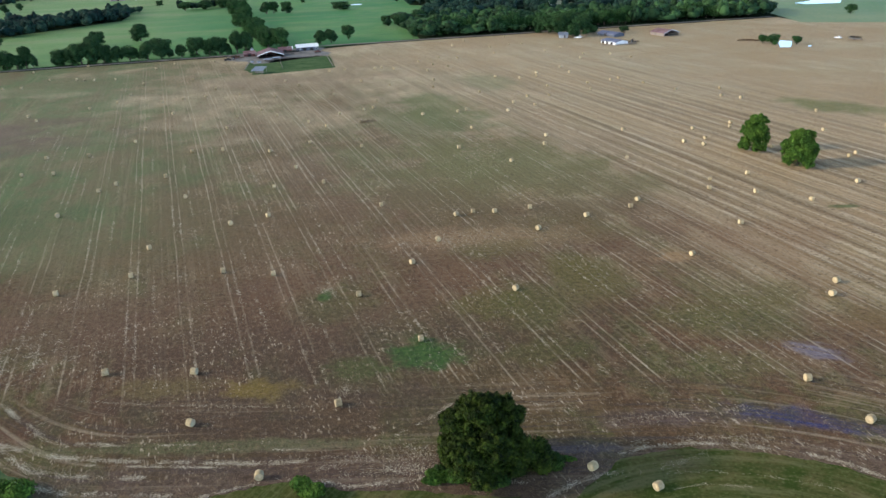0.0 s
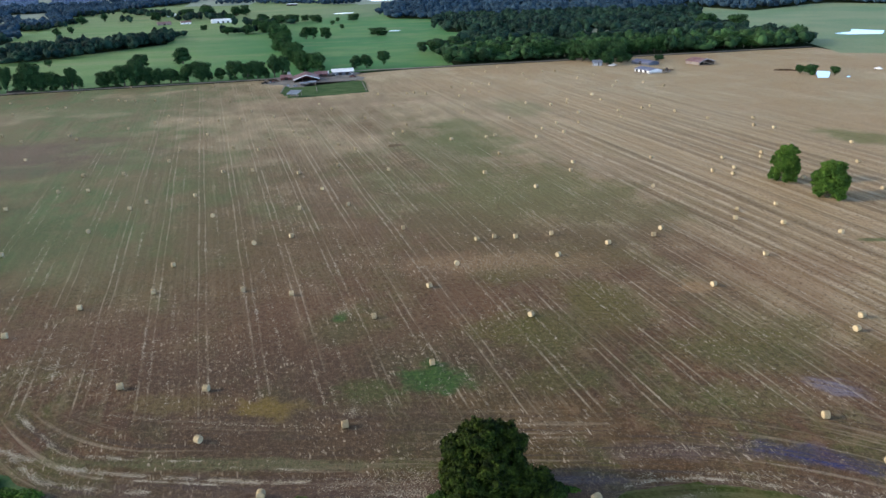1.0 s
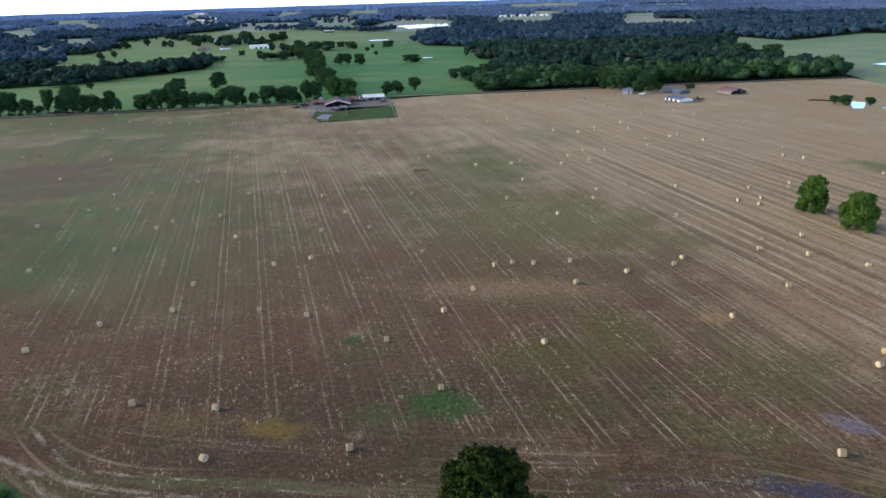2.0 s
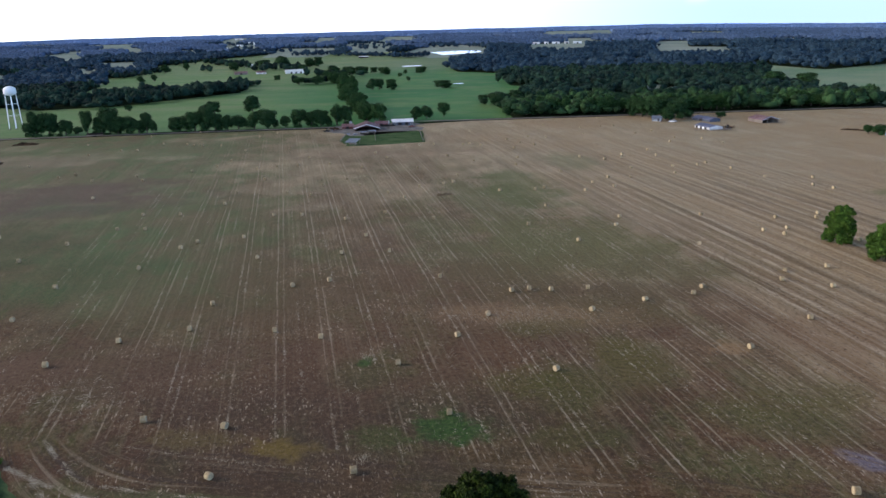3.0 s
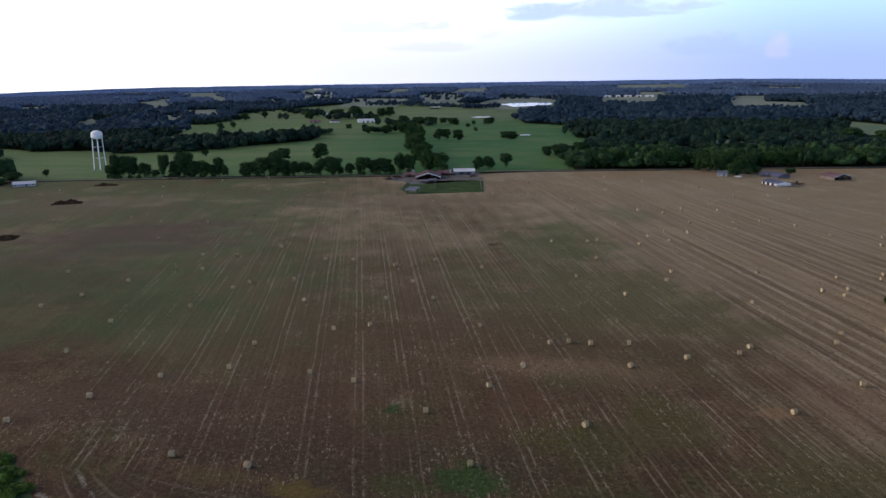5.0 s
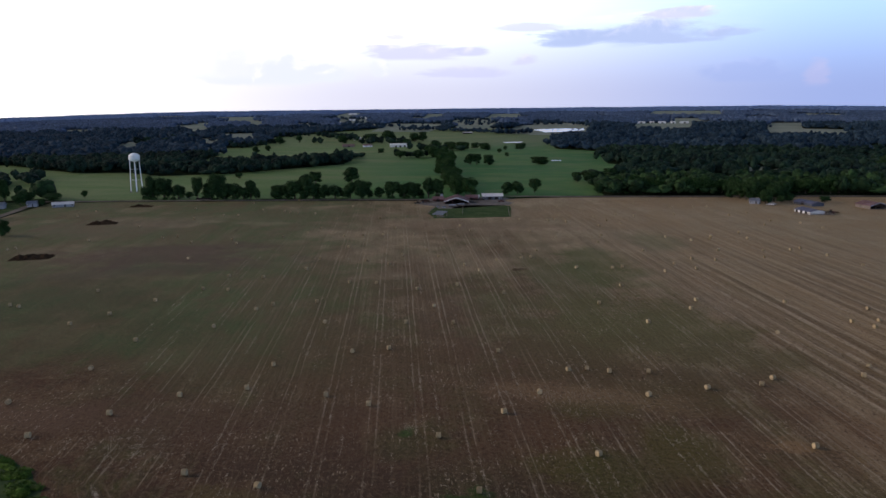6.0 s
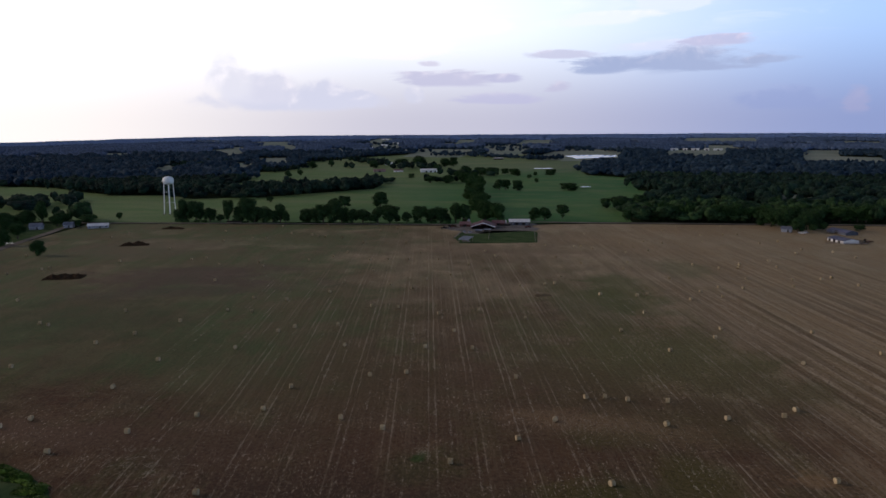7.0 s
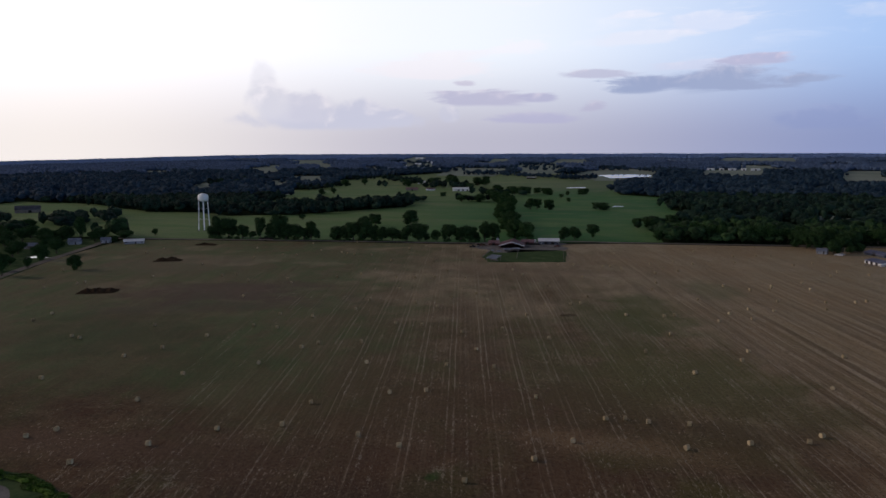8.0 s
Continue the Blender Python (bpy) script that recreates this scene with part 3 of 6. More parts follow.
MAT_GALVANISED = mottled("galvanised_roofing", (0.12, 0.14, 0.19), (0.23, 0.26, 0.33), 0.3, 3.0, roughness=0.55, metal=0.3, bump=0.1)
MAT_BLUE_TIN = mottled("blue_grey_tin", (0.065, 0.075, 0.135), (0.14, 0.15, 0.23), 0.3, 2.0, roughness=0.6, bump=0.1)
MAT_OLD_TIN = mottled("dull_old_tin", (0.06, 0.062, 0.075), (0.12, 0.115, 0.125), 0.3, 3.0, roughness=0.7, metal=0.2, bump=0.1)
MAT_RUST_ROOF = mottled("rusted_roofing", (0.13, 0.06, 0.065), (0.25, 0.165, 0.175), 0.25, 2.0, roughness=0.7, metal=0.2, bump=0.1)
MAT_RED_BOARD = mottled("faded_red_boards", (0.085, 0.03, 0.028), (0.15, 0.06, 0.052), 0.4, 3.0)
MAT_BLUE_WALL = mottled("dark_blue_siding", (0.05, 0.06, 0.09), (0.1, 0.115, 0.15), 0.4, 4.0)
MAT_GREY_BOARD = mottled("weathered_boards", (0.14, 0.12, 0.11), (0.24, 0.21, 0.19), 0.4, 4.0)
# near-black stands in for shade in doorways and barn insides; also dark-painted parts
MAT_DARK = mottled("dark_interior", (0.012, 0.011, 0.01), (0.022, 0.02, 0.018), 0.5, 3.0)
MAT_GLASS = surface("window_glass", 0.08, 0.0, 0.6)[0]
MAT_GLASS.node_tree.nodes["Principled BSDF"].inputs["Base Color"].default_value = (0.02, 0.024, 0.03, 1)
MAT_TOWER = mottled("white_tank_paint", (0.78, 0.79, 0.81), (0.86, 0.87, 0.88), 0.2, 1.2, roughness=0.5, bump=0.05)
MAT_TYRE = mottled("rubber", (0.015, 0.015, 0.015), (0.03, 0.03, 0.03), 2.0, 9.0)
MAT_WATER, water_nt, water_bsdf = surface("still_water", 0.08, 0.0, 0.32)
water_bsdf.inputs["Base Color"].default_value = (0.05, 0.06, 0.065, 1)
bumped(water_nt, water_bsdf, noise_of(water_nt, water_nt.nodes.new("ShaderNodeTexCoord").outputs["Object"], 1.2, 2.0), 0.12, 0.02)

# ---- ground ----


def land(x, y):
    """Height of the ground: level round the field, then rising to fit the camera's view of the horizon, less so in the
    far west and east.
    """
    s = np.clip((np.hypot(x, y) - 900.0) / 2540.0, 0.0, 1.0)
    bearing = np.degrees(np.arctan2(x, y))
    west, east = np.clip((-bearing - 32.0) / 24.0, 0.0, 1.0), np.clip((bearing - 6.0) / 18.0, 0.0, 1.0)
    top = 37.0 - 24.0 * west * west * (3.0 - 2.0 * west) - 15.0 * east * east * (3.0 - 2.0 * east)
    return top * s * s * (3.0 - 2.0 * s)


def mesh_object(name, verts, faces, material, smooth=False):
    me = bpy.data.meshes.new(name)
    me.from_pydata(verts, [], faces)
    me.materials.append(material)
    if smooth:
        me.polygons.foreach_set("use_smooth", [True] * len(me.polygons))
    me.update()
    return new(name, me)


def part(name, bm, material, parent, label=""):
    """One bmesh as one mesh object under a thing or a part."""
    me = bpy.data.meshes.new(name)
    bm.to_mesh(me)
    bm.free()
    me.materials.append(material)
    ob = new(name, me)
    ob.parent = parent
    return tagged(ob, label)


def sheet(name, outline, material, lift, label, category, step=60.0):
    """A parcel of ground with the given outline, laid on the land."""
    bm = bmesh.new()
    bm.faces.new([bm.verts.new((x, y, 0)) for x, y in outline])
    xs, ys = [p[0] for p in outline], [p[1] for p in outline]
    for axis, lo, hi in ((0, min(xs), max(xs)), (1, min(ys), max(ys))):
        k = lo + step
        while k < hi and max(abs(v) for v in xs + ys) > 900:
            at, way_ = ((k, 0, 0), (1, 0, 0)) if axis == 0 else ((0, k, 0), (0, 1, 0))
            bmesh.ops.bisect_plane(bm, geom=bm.verts[:] + bm.edges[:] + bm.faces[:], plane_co=at, plane_no=way_)
            k += step
    bmesh.ops.triangulate(bm, faces=bm.faces[:])
    for v in bm.verts:
        v.co.z = float(land(v.co.x, v.co.y)) + lift
    bmesh.ops.recalc_face_normals(bm, faces=bm.faces[:])
    if sum(f.normal.z for f in bm.faces) < 0:
        bmesh.ops.reverse_faces(bm, faces=bm.faces[:])
    me = bpy.data.meshes.new(name)
    bm.to_mesh(me)
    bm.free()
    me.materials.append(material)
    return tagged(new(name, me), label, category, kind="structure")


def ragged(outline, step, amount, seed):
    """The outline with more corners, each moved a little."""
    rng = random.Random(seed)
    out = []
    for (x0, y0), (x1, y1) in zip(outline, outline[1:] + outline[:1]):
        n = max(1, int(math.hypot(x1 - x0, y1 - y0) / step))
        for i in range(n):
            out.append((x0 + (x1 - x0) * i / n + rng.uniform(-amount, amount), y0 + (y1 - y0) * i / n + rng.uniform(-amount, amount)))
    return out


radii = [0.0] + [25.0 * 1.06 ** i for i in range(86)]
spokes = 180
gv, gf = [(0.0, 0.0, -0.06)], []
for r in radii[1:]:
    r = min(r, 3440.0)
    for k in range(spokes):
        a = 2 * math.pi * k / spokes
        x, y = r * math.sin(a), r * math.cos(a)
        gv.append((x, y, float(land(x, y)) - 0.06))
for i in range(len(radii) - 1):
    for k in range(spokes):
        k2 = (k + 1) % spokes
        if i == 0:
            gf.append((0, 1 + k2, 1 + k))
        else:
            a, b = 1 + (i - 1) * spokes, 1 + i * spokes
            gf.append((a + k, a + k2, b + k2, b + k))
tagged(mesh_object("ground", gv, gf, MAT_FLOOR, True), "dark green wooded ground reaching the horizon", "ground", kind="structure")

FIELD = [(-62, 40), (-92, 84), (-150, 60), (-240, 150), (-272, 229), (-303, 284), (-332, 358), (-300, 371), (-201, 396), (-108, 417), (-40, 447), (60, 468), (213, 500), (217, 470), (330, 430), (420, 250), (330, 60), (200, 10), (-60, 10)]
PASTURE = [(-330, 370), (-201, 406), (-108, 427), (-40, 457), (-17, 464), (-33, 542), (-1, 593), (4, 681), (-32, 721), (-45, 891), (-114, 949), (-147, 1168), (-150, 1420), (-246, 1537), (-420, 1560), (-585, 1500), (-620, 1290), (-480, 1120), (-400, 900), (-330, 800), (-281, 672), (-333, 556), (-382, 528), (-428, 552), (-487, 535), (-415, 385)]
WEST_MEADOW = [(-350, 372), (-410, 392), (-487, 545), (-620, 600), (-720, 600), (-690, 530), (-480, 378), (-415, 350)]
EAST_MEADOW = [(213, 466), (217, 520), (208, 590), (198, 665), (201, 750), (252, 1020), (300, 880), (420, 980), (640, 700), (560, 424), (335, 424)]
NORTH_PASTURE = [(-422, 603), (-369, 651), (-299, 675), (-324, 783), (-312, 882), (-379, 1192), (-607, 1427), (-638, 1173), (-544, 965), (-560, 894), (-477, 752)]
SLIVERS_ONE = [
    [(-824, 1041), (-811, 1129), (-765, 1066), (-736, 932), (-690, 850), (-720, 850)], [(-765, 1127), (-722, 1144), (-589, 940), (-607, 933)],
    [(-812, 1291), (-750, 1315), (-694, 1219), (-763, 1215)], [(-516, 1922), (-393, 1933), (-365, 1804), (-471, 1761)],
    [(-792, 2484), (-695, 2474), (-654, 2334), (-744, 2340)], [(-1082, 1557), (-1028, 1582), (-976, 1504), (-1028, 1481)],
    [(-1091, 1847), (-1042, 1868), (-976, 1750), (-1021, 1732)], [(-930, 2072), (-838, 2152), (-743, 1913), (-842, 1880)],
    [(-60, 1800), (84, 1806), (76, 1690), (-48, 1690)],
]
SLIVERS_TWO = [
    [(227, 1789), (310, 1797), (291, 1673), (213, 1663)], [(76, 690), (80, 585), (104, 575), (112, 640), (100, 700)],
    [(-202, 1313), (-119, 1338), (-92, 1534), (-210, 1818), (-306, 1833)], [(-1180, 1600), (-1110, 1640), (-1120, 1740), (-1190, 1760)],
    [(-1300, 2000), (-1180, 2030), (-1190, 2150), (-1300, 2140)], [(-1080, 2250), (-980, 2260), (-1000, 2600), (-1120, 2600)],
    [(-570, 1950), (-440, 1960), (-430, 2110), (-560, 2100)], [(-540, 2330), (-420, 2360), (-430, 2480), (-550, 2470)],
    [(-40, 2500), (200, 2500), (200, 2680), (-40, 2680)],
]
SLIVERS_THREE = [
    [(-640, 1640), (-500, 1640), (-470, 1780), (-660, 1790)], [(-300, 1560), (-130, 1540), (-150, 1720), (-300, 1700)], [(195, 1600), (335, 1490), (318, 1380), (190, 1480)],
]
SLIVERS = SLIVERS_ONE + SLIVERS_TWO + SLIVERS_THREE
# near corners pulled towards the camera so each clearing shows over the wood before it
SLIVERS = [[(x * 0.86, y * 0.86) if math.hypot(x, y) < sum(math.hypot(*q) for q in s) / len(s) else (x, y) for x, y in s] if len(s) != 5 else s for s in SLIVERS]
far_rng = random.Random(31)
while len(SLIVERS) < 50:
    r, a = 1700 * 1.55 ** far_rng.random(), radians(far_rng.uniform(-50, 22))
    w, d = r * far_rng.uniform(0.01, 0.035), r * far_rng.uniform(0.04, 0.065)
    ax, ay = math.cos(a), -math.sin(a)
    SLIVERS.append([(r * math.sin(a) + ax * u * w + math.sin(a) * v * d, r * math.cos(a) + ay * u * w + math.cos(a) * v * d) for u, v in ((-1, -0.6), (0.9, -1), (1.1, 0.8), (-0.8, 1))])
tagged(sheet("hay_field", FIELD, MAT_HAY_FIELD, 0.0, "brown cut hay field with straw lines", "field"))
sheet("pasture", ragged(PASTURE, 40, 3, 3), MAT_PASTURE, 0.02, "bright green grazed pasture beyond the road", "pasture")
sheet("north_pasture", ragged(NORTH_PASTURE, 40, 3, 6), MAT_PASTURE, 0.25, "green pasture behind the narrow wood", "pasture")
sheet("west_meadow", ragged(WEST_MEADOW, 40, 3, 4), MAT_PASTURE, 0.03, "green meadow behind the water tower", "meadow")
sheet("east_meadow", ragged(EAST_MEADOW, 40, 3, 5), MAT_EAST_GRASS, 0.03, "pale green meadow past the wood", "meadow")
sheet("lawn_west", [(-250, 140), (-274, 232), (-306, 286), (-338, 360), (-420, 345), (-480, 370), (-620, 300), (-420, 120)], MAT_LAWN, 0.02, "rough grass round the roadside houses", "grass")
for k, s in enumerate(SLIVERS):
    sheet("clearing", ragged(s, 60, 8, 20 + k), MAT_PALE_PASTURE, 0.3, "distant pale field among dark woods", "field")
sheet("near_meadow", ragged([(9, 60.5), (11.9, 62.4), (14.9, 65.6), (18, 68.3), (21.5, 69.6), (26.1, 70.1), (31.1, 69.6), (36.9, 68), (42, 65.7), (45, 63.5), (56, 53), (30, 20), (-10, 20), (2, 55)], 1.0, 0.25, 61), MAT_MEADOW, 0.012, "mown green grass beside the field track", "grass")
sheet("near_verge", ragged([(-62, 39), (-46, 63), (-28.8, 64), (-20.1, 66.5), (-16.2, 65.8), (-12.3, 64.6), (-5, 64.2), (6, 62.8), (2, 55), (-10, 20), (-60, 20)], 1.0, 0.25, 62), MAT_MEADOW, 0.012, "rough green verge below the field", "grass")


def ribbon(name, line, width, material, lift, label):
    verts, faces = [], []
    for i, (x, y) in enumerate(line):
        x0, y0 = line[max(i - 1, 0)]
        x1, y1 = line[min(i + 1, len(line) - 1)]
        n = math.hypot(x1 - x0, y1 - y0)
        px, py = -(y1 - y0) / n * width / 2, (x1 - x0) / n * width / 2
        verts += [(x - px, y - py, float(land(x, y)) + lift), (x + px, y + py, float(land(x, y)) + lift)]
        if i:
            faces.append((2 * i - 2, 2 * i - 1, 2 * i + 1, 2 * i))
    ob = mesh_object(name, verts, [f[::-1] for f in faces], material)
    return tagged(ob, label, "road", kind="structure")


ribbon("road_north", [(-345, 363), (-300, 376), (-201, 401), (-108, 423), (-74, 447), (-40, 452.5), (60, 473), (130, 488), (212, 506)], 4.6, MAT_ROAD, 0.05, "pale gravel road along the field edge")
ribbon("road_west", [(-200, 90), (-250, 170), (-276, 228), (-292, 258), (-308, 290), (-326, 328), (-345, 363)], 4.6, MAT_ROAD, 0.06, "pale gravel road past the houses")

# ---- trees ----


def icosphere(level):
    bm = bmesh.new()
    bmesh.ops.create_icosphere(bm, subdivisions=level, radius=1.0)
    v = np.array([p.co for p in bm.verts])
    f = np.array([[p.index for p in face.verts] for face in bm.faces])
    bm.free()
    return v, f


BALL = {1: icosphere(1), 2: icosphere(2), 3: icosphere(3)}


def lumps(rng, centres, sizes, level, rough=0.22):
    """Rough rounded masses, one for each centre; sizes are half extents in x, y, z."""
    v, f = BALL[level]
    n, k = len(centres), len(v)
    push = 1.0 + rng.uniform(-rough, rough, (n, k, 1))
    verts = centres[:, None, :] + v[None] * push * sizes[:, None, :]
    faces = f[None] + (np.arange(n) * k)[:, None, None]
    return verts.reshape(-1, 3), faces.reshape(-1, 3)


def leaves(rng, centres, radii_, count, leaf):
    """Leaf sprays set over the skin of rounded masses, as small tilted quads."""
    weight = np.prod(radii_, axis=1) ** (2 / 3)
    pick = rng.choice(len(centres), count, p=weight / weight.sum())
    d = rng.normal(size=(count, 3))
    d[:, 2] = np.where(rng.random(count) < 0.6, np.abs(d[:, 2]), d[:, 2])
    d /= np.linalg.norm(d, axis=1)[:, None]
    at = centres[pick] + d * radii_[pick] * rng.uniform(0.8, 1.14, (count, 1))
    n = d + rng.normal(scale=0.55, size=(count, 3))
    n /= np.linalg.norm(n, axis=1)[:, None]
    t = np.cross(n, rng.normal(size=(count, 3)))
    t /= np.linalg.norm(t, axis=1)[:, None]
    b = np.cross(n, t)
    s = leaf * rng.uniform(0.55, 1.35, (count, 1))
    quad = np.stack([at - t * s, at - b * s * 0.7 + n * s * 0.25, at + t * s, at + b * s * 0.7 + n * s * 0.25], axis=1)
    return quad.reshape(-1, 3), np.arange(count * 4).reshape(-1, 4)


def joined(pieces):
    verts, faces, base = [], [], 0
    for v, f in pieces:
        verts.extend(v.tolist())
        faces.extend((f + base).tolist())
        base += len(v)
    return verts, faces


def trunk_mesh(name, rng, h, r, limbs, material, parent):
    """A tapered, slightly bent trunk with limbs that fork into the crown."""
    bm = bmesh.new()

    def limb(a, b, r0, r1, sides=7):
        way_ = (b - a).normalized()
        side = way_.orthogonal().normalized()
        rings = []
        for i in range(4):
            p = a.lerp(b, i / 3) + side * (math.sin(i * 1.7) * r0 * 0.4)
            rr = r0 + (r1 - r0) * i / 3
            rings.append([bm.verts.new(p + Matrix.Rotation(2 * math.pi * k / sides, 3, way_) @ side * rr) for k in range(sides)])
        for q0, q1 in zip(rings, rings[1:]):
            for k in range(sides):
                bm.faces.new((q0[k], q0[(k + 1) % sides], q1[(k + 1) % sides], q1[k]))
        bm.faces.new(rings[-1])

    top = Vector((rng.normal() * 0.02 * h, rng.normal() * 0.02 * h, h * 0.42))
    limb(Vector((0, 0, -0.1)), top, r * 1.25, r * 0.75)
    for k in range(limbs):
        a = 2 * math.pi * (k + 0.3 * rng.random()) / limbs
        out = 0.16 * h + 0.1 * h * rng.random()
        limb(top * (0.7 + 0.3 * rng.random()), Vector((math.cos(a) * out, math.sin(a) * out, h * (0.58 + 0.16 * rng.random()))), r * 0.5, r * 0.14, 5)
    return part(name, bm, material, parent)


def clumps(rng, half, mid_z, half_z, count):
    """Centres and half sizes of leaf clumps: a few great boughs, each covered with small clumps, with gaps between."""
    cs, rs = [[0, 0, mid_z]], [[half * 0.55, half * 0.55, half_z * 0.7]]
    boughs = 16
    for k in range(boughs):
        h = -0.85 + 1.7 * (k + 0.5) / boughs
        a = 2.4 * k + rng.uniform(-0.35, 0.35)
        out = ((1 - h * h) ** 0.95 if h > 0 else 1 - 0.25 * h * h) * half * rng.uniform(0.54, 0.66)
        bough = np.array([math.cos(a) * out, math.sin(a) * out, mid_z + h * half_z * 0.8])
        size = np.array([half * 0.34, half * 0.34, min(half, half_z) * 0.34]) * rng.uniform(0.85, 1.2)
        cs.append(bough.tolist()), rs.append((size * 0.82).tolist())
        away = bough - np.array([0, 0, mid_z - half_z * 0.5])
        away = away / np.linalg.norm(away)
        for _ in range(count // boughs):
            d = rng.normal(size=3) + away * 0.9
            d /= np.linalg.norm(d)
            cs.append((bough + d * size * rng.uniform(0.85, 1.12)).tolist())
            rs.append((size * rng.uniform(0.2, 0.36)).tolist())
    return np.array(cs), np.array(rs)


def tree(name, seed, height_, width, count, leaf, material, label, category="tree", skirt=0.16, lobes=9, group=""):
    """A tree about the origin: trunk with limbs, a crown of leaf masses and sprays with an uneven outline."""
    rng = np.random.default_rng(seed)
    ob = tagged(new(name), label, category, group)
    ob.empty_display_size = 0.5
    trunk_mesh("trunk", rng, height_, height_ * 0.03 + 0.06, 5, MAT_BARK, ob)
    half = width / 2
    z0 = height_ * skirt
    mid_z, half_z = (height_ + z0) / 2, (height_ - z0) / 2
    cs, rs = [[0, 0, mid_z]], [[half * 0.68, half * 0.68, half_z * 0.8]]
    for k in range(lobes):
        a = 2.4 * k + rng.uniform(-0.3, 0.3)
        h = rng.uniform(-0.95, 0.72)
        out = (math.sqrt(max(0.05, 1 - h * h)) if h > 0 else 1 - 0.2 * h * h) * half * rng.uniform(0.48, 0.68)
        cs.append([math.cos(a) * out, math.sin(a) * out, mid_z + h * half_z * 0.8])
        q = rng.uniform(0.26, 0.42)
        rs.append([half * q, half * q, min(half, half_z) * q * rng.uniform(0.8, 1.1)])
    cs, rs = np.array(cs), np.array(rs)
    core = lumps(rng, cs, rs * 0.74, 2, 0.14)
    if lobes > 20:
        cs, rs = clumps(rng, half, mid_z, half_z, lobes)
        core = lumps(rng, cs, rs * 0.8, 1, 0.2)
    spray = leaves(rng, cs, rs, count, leaf)
    v, f = joined([core, spray])
    crown = mesh_object("crown", v, f, material)
    crown.parent = ob
    return ob


def plant(samples, spots, size0, seed):
    """Copies of the sample trees at (x, y, height, width); the samples take the first spots."""
    rng = random.Random(seed)
    made = []
    for i, (x, y, h, w) in enumerate(spots):
        h0, w0 = size0
        m = pose(x, y, float(land(x, y)), 0, 0, rng.uniform(0, 360)) @ Matrix.Diagonal((w / w0 * rng.uniform(0.95, 1.12), w / w0 * rng.uniform(0.95, 1.12), h / h0, 1))
        made.append((samples[i % len(samples)], m))
    for i, (s, m) in enumerate(made):
        if i >= len(samples):
            copy_thing(s, m)
    for s, m in made[:len(samples)]:
        s.matrix_basis = m


# the big oak at the field's near edge, with the scrub round its foot
oak = tree("oak_tree", 5, 9.9, 10.6, 34000, 0.17, MAT_OAK, "large spreading oak with dark green leaves at the track", skirt=-0.04, lobes=420)
oak.location = (2.6, 67.2, 0)


def bush(name, seed, x, y, wide, deep, high, count, leaf, material, label, lobes=6):
    rng = np.random.default_rng(seed)
    cs = np.column_stack([rng.uniform(-0.6, 0.6, lobes) * wide / 2, rng.uniform(-0.6, 0.6, lobes) * deep / 2, rng.uniform(0.1, 0.45, lobes) * high])
    rs = np.column_stack([rng.uniform(0.35, 0.55, lobes) * wide / 2, rng.uniform(0.35, 0.55, lobes) * deep / 2, rng.uniform(0.4, 0.55, lobes) * high])
    v, f = joined([lumps(rng, cs, rs * 0.85, 2), leaves(rng, cs, rs, count, leaf)])
    ob = mesh_object(name, v, f, material)
    ob.location = (x, y, 0)
    return tagged(ob, label, "bush")


for k, (x, y, w, d, h, n) in enumerate([(-1.2, 66.6, 4.5, 3.4, 1.5, 1800), (7.4, 67.2, 5.6, 4.6, 3.8, 3600), (9.6, 67.7, 3.6, 2.6, 1.7, 1500), (11.6, 68.6, 3.0, 1.0, 0.5, 500), (-1.9, 65.9, 5.6, 2.6, 0.9, 2200), (3.0, 64.6, 6.0, 2.2, 1.3, 1500)]):
    bush("scrub", 40 + k, x, y, w, d, h, n, 0.17, MAT_LEAF_BRIGHT if h < 1 else MAT_LEAF if h < 3 else MAT_OAK, "low green scrub round the foot of the oak")
bush("shrub", 50, -17.0, 64.4, 4.4, 3.2, 1.7, 1800, 0.16, MAT_LEAF_BRIGHT, "leafy green shrub beside the field track")
bush("shrub", 51, -51.0, 65.2, 8.0, 4.2, 1.9, 2600, 0.17, MAT_LEAF_BRIGHT, "leafy green thicket at the field corner", 9)
for k, (x, y, w, d) in enumerate([(-92.5, 86.4, 6.5, 3), (-86.5, 87, 6.5, 3), (-80.5, 85.6, 6.5, 3.4), (-75.2, 83.2, 6, 4), (-70.2, 79.8, 6, 4.6), (-65.6, 76, 5.6, 5), (-61.2, 72, 5.4, 5), (-57, 68.8, 5, 4.4)]):
    bush("thicket", 52 + k, x, y, w, d, 0.9, 1500, 0.13, MAT_LEAF_BRIGHT, "low green thicket along the field corner", 10)

for k, (x, y, h, w, s) in enumerate([(80.2, 192.5, 10.4, 7.4, 61), (85.3, 177.5, 9.4, 8.8, 64)]):
    t = tree("field_tree", s, h, w, 15000, 0.19, MAT_LEAF_BRIGHT, ("tall" if k == 0 else "rounded") + " green tree standing alone among hay bales", skirt=-0.14, lobes=260, group="pair of trees in the field")
    t.location = (x, y, 0)

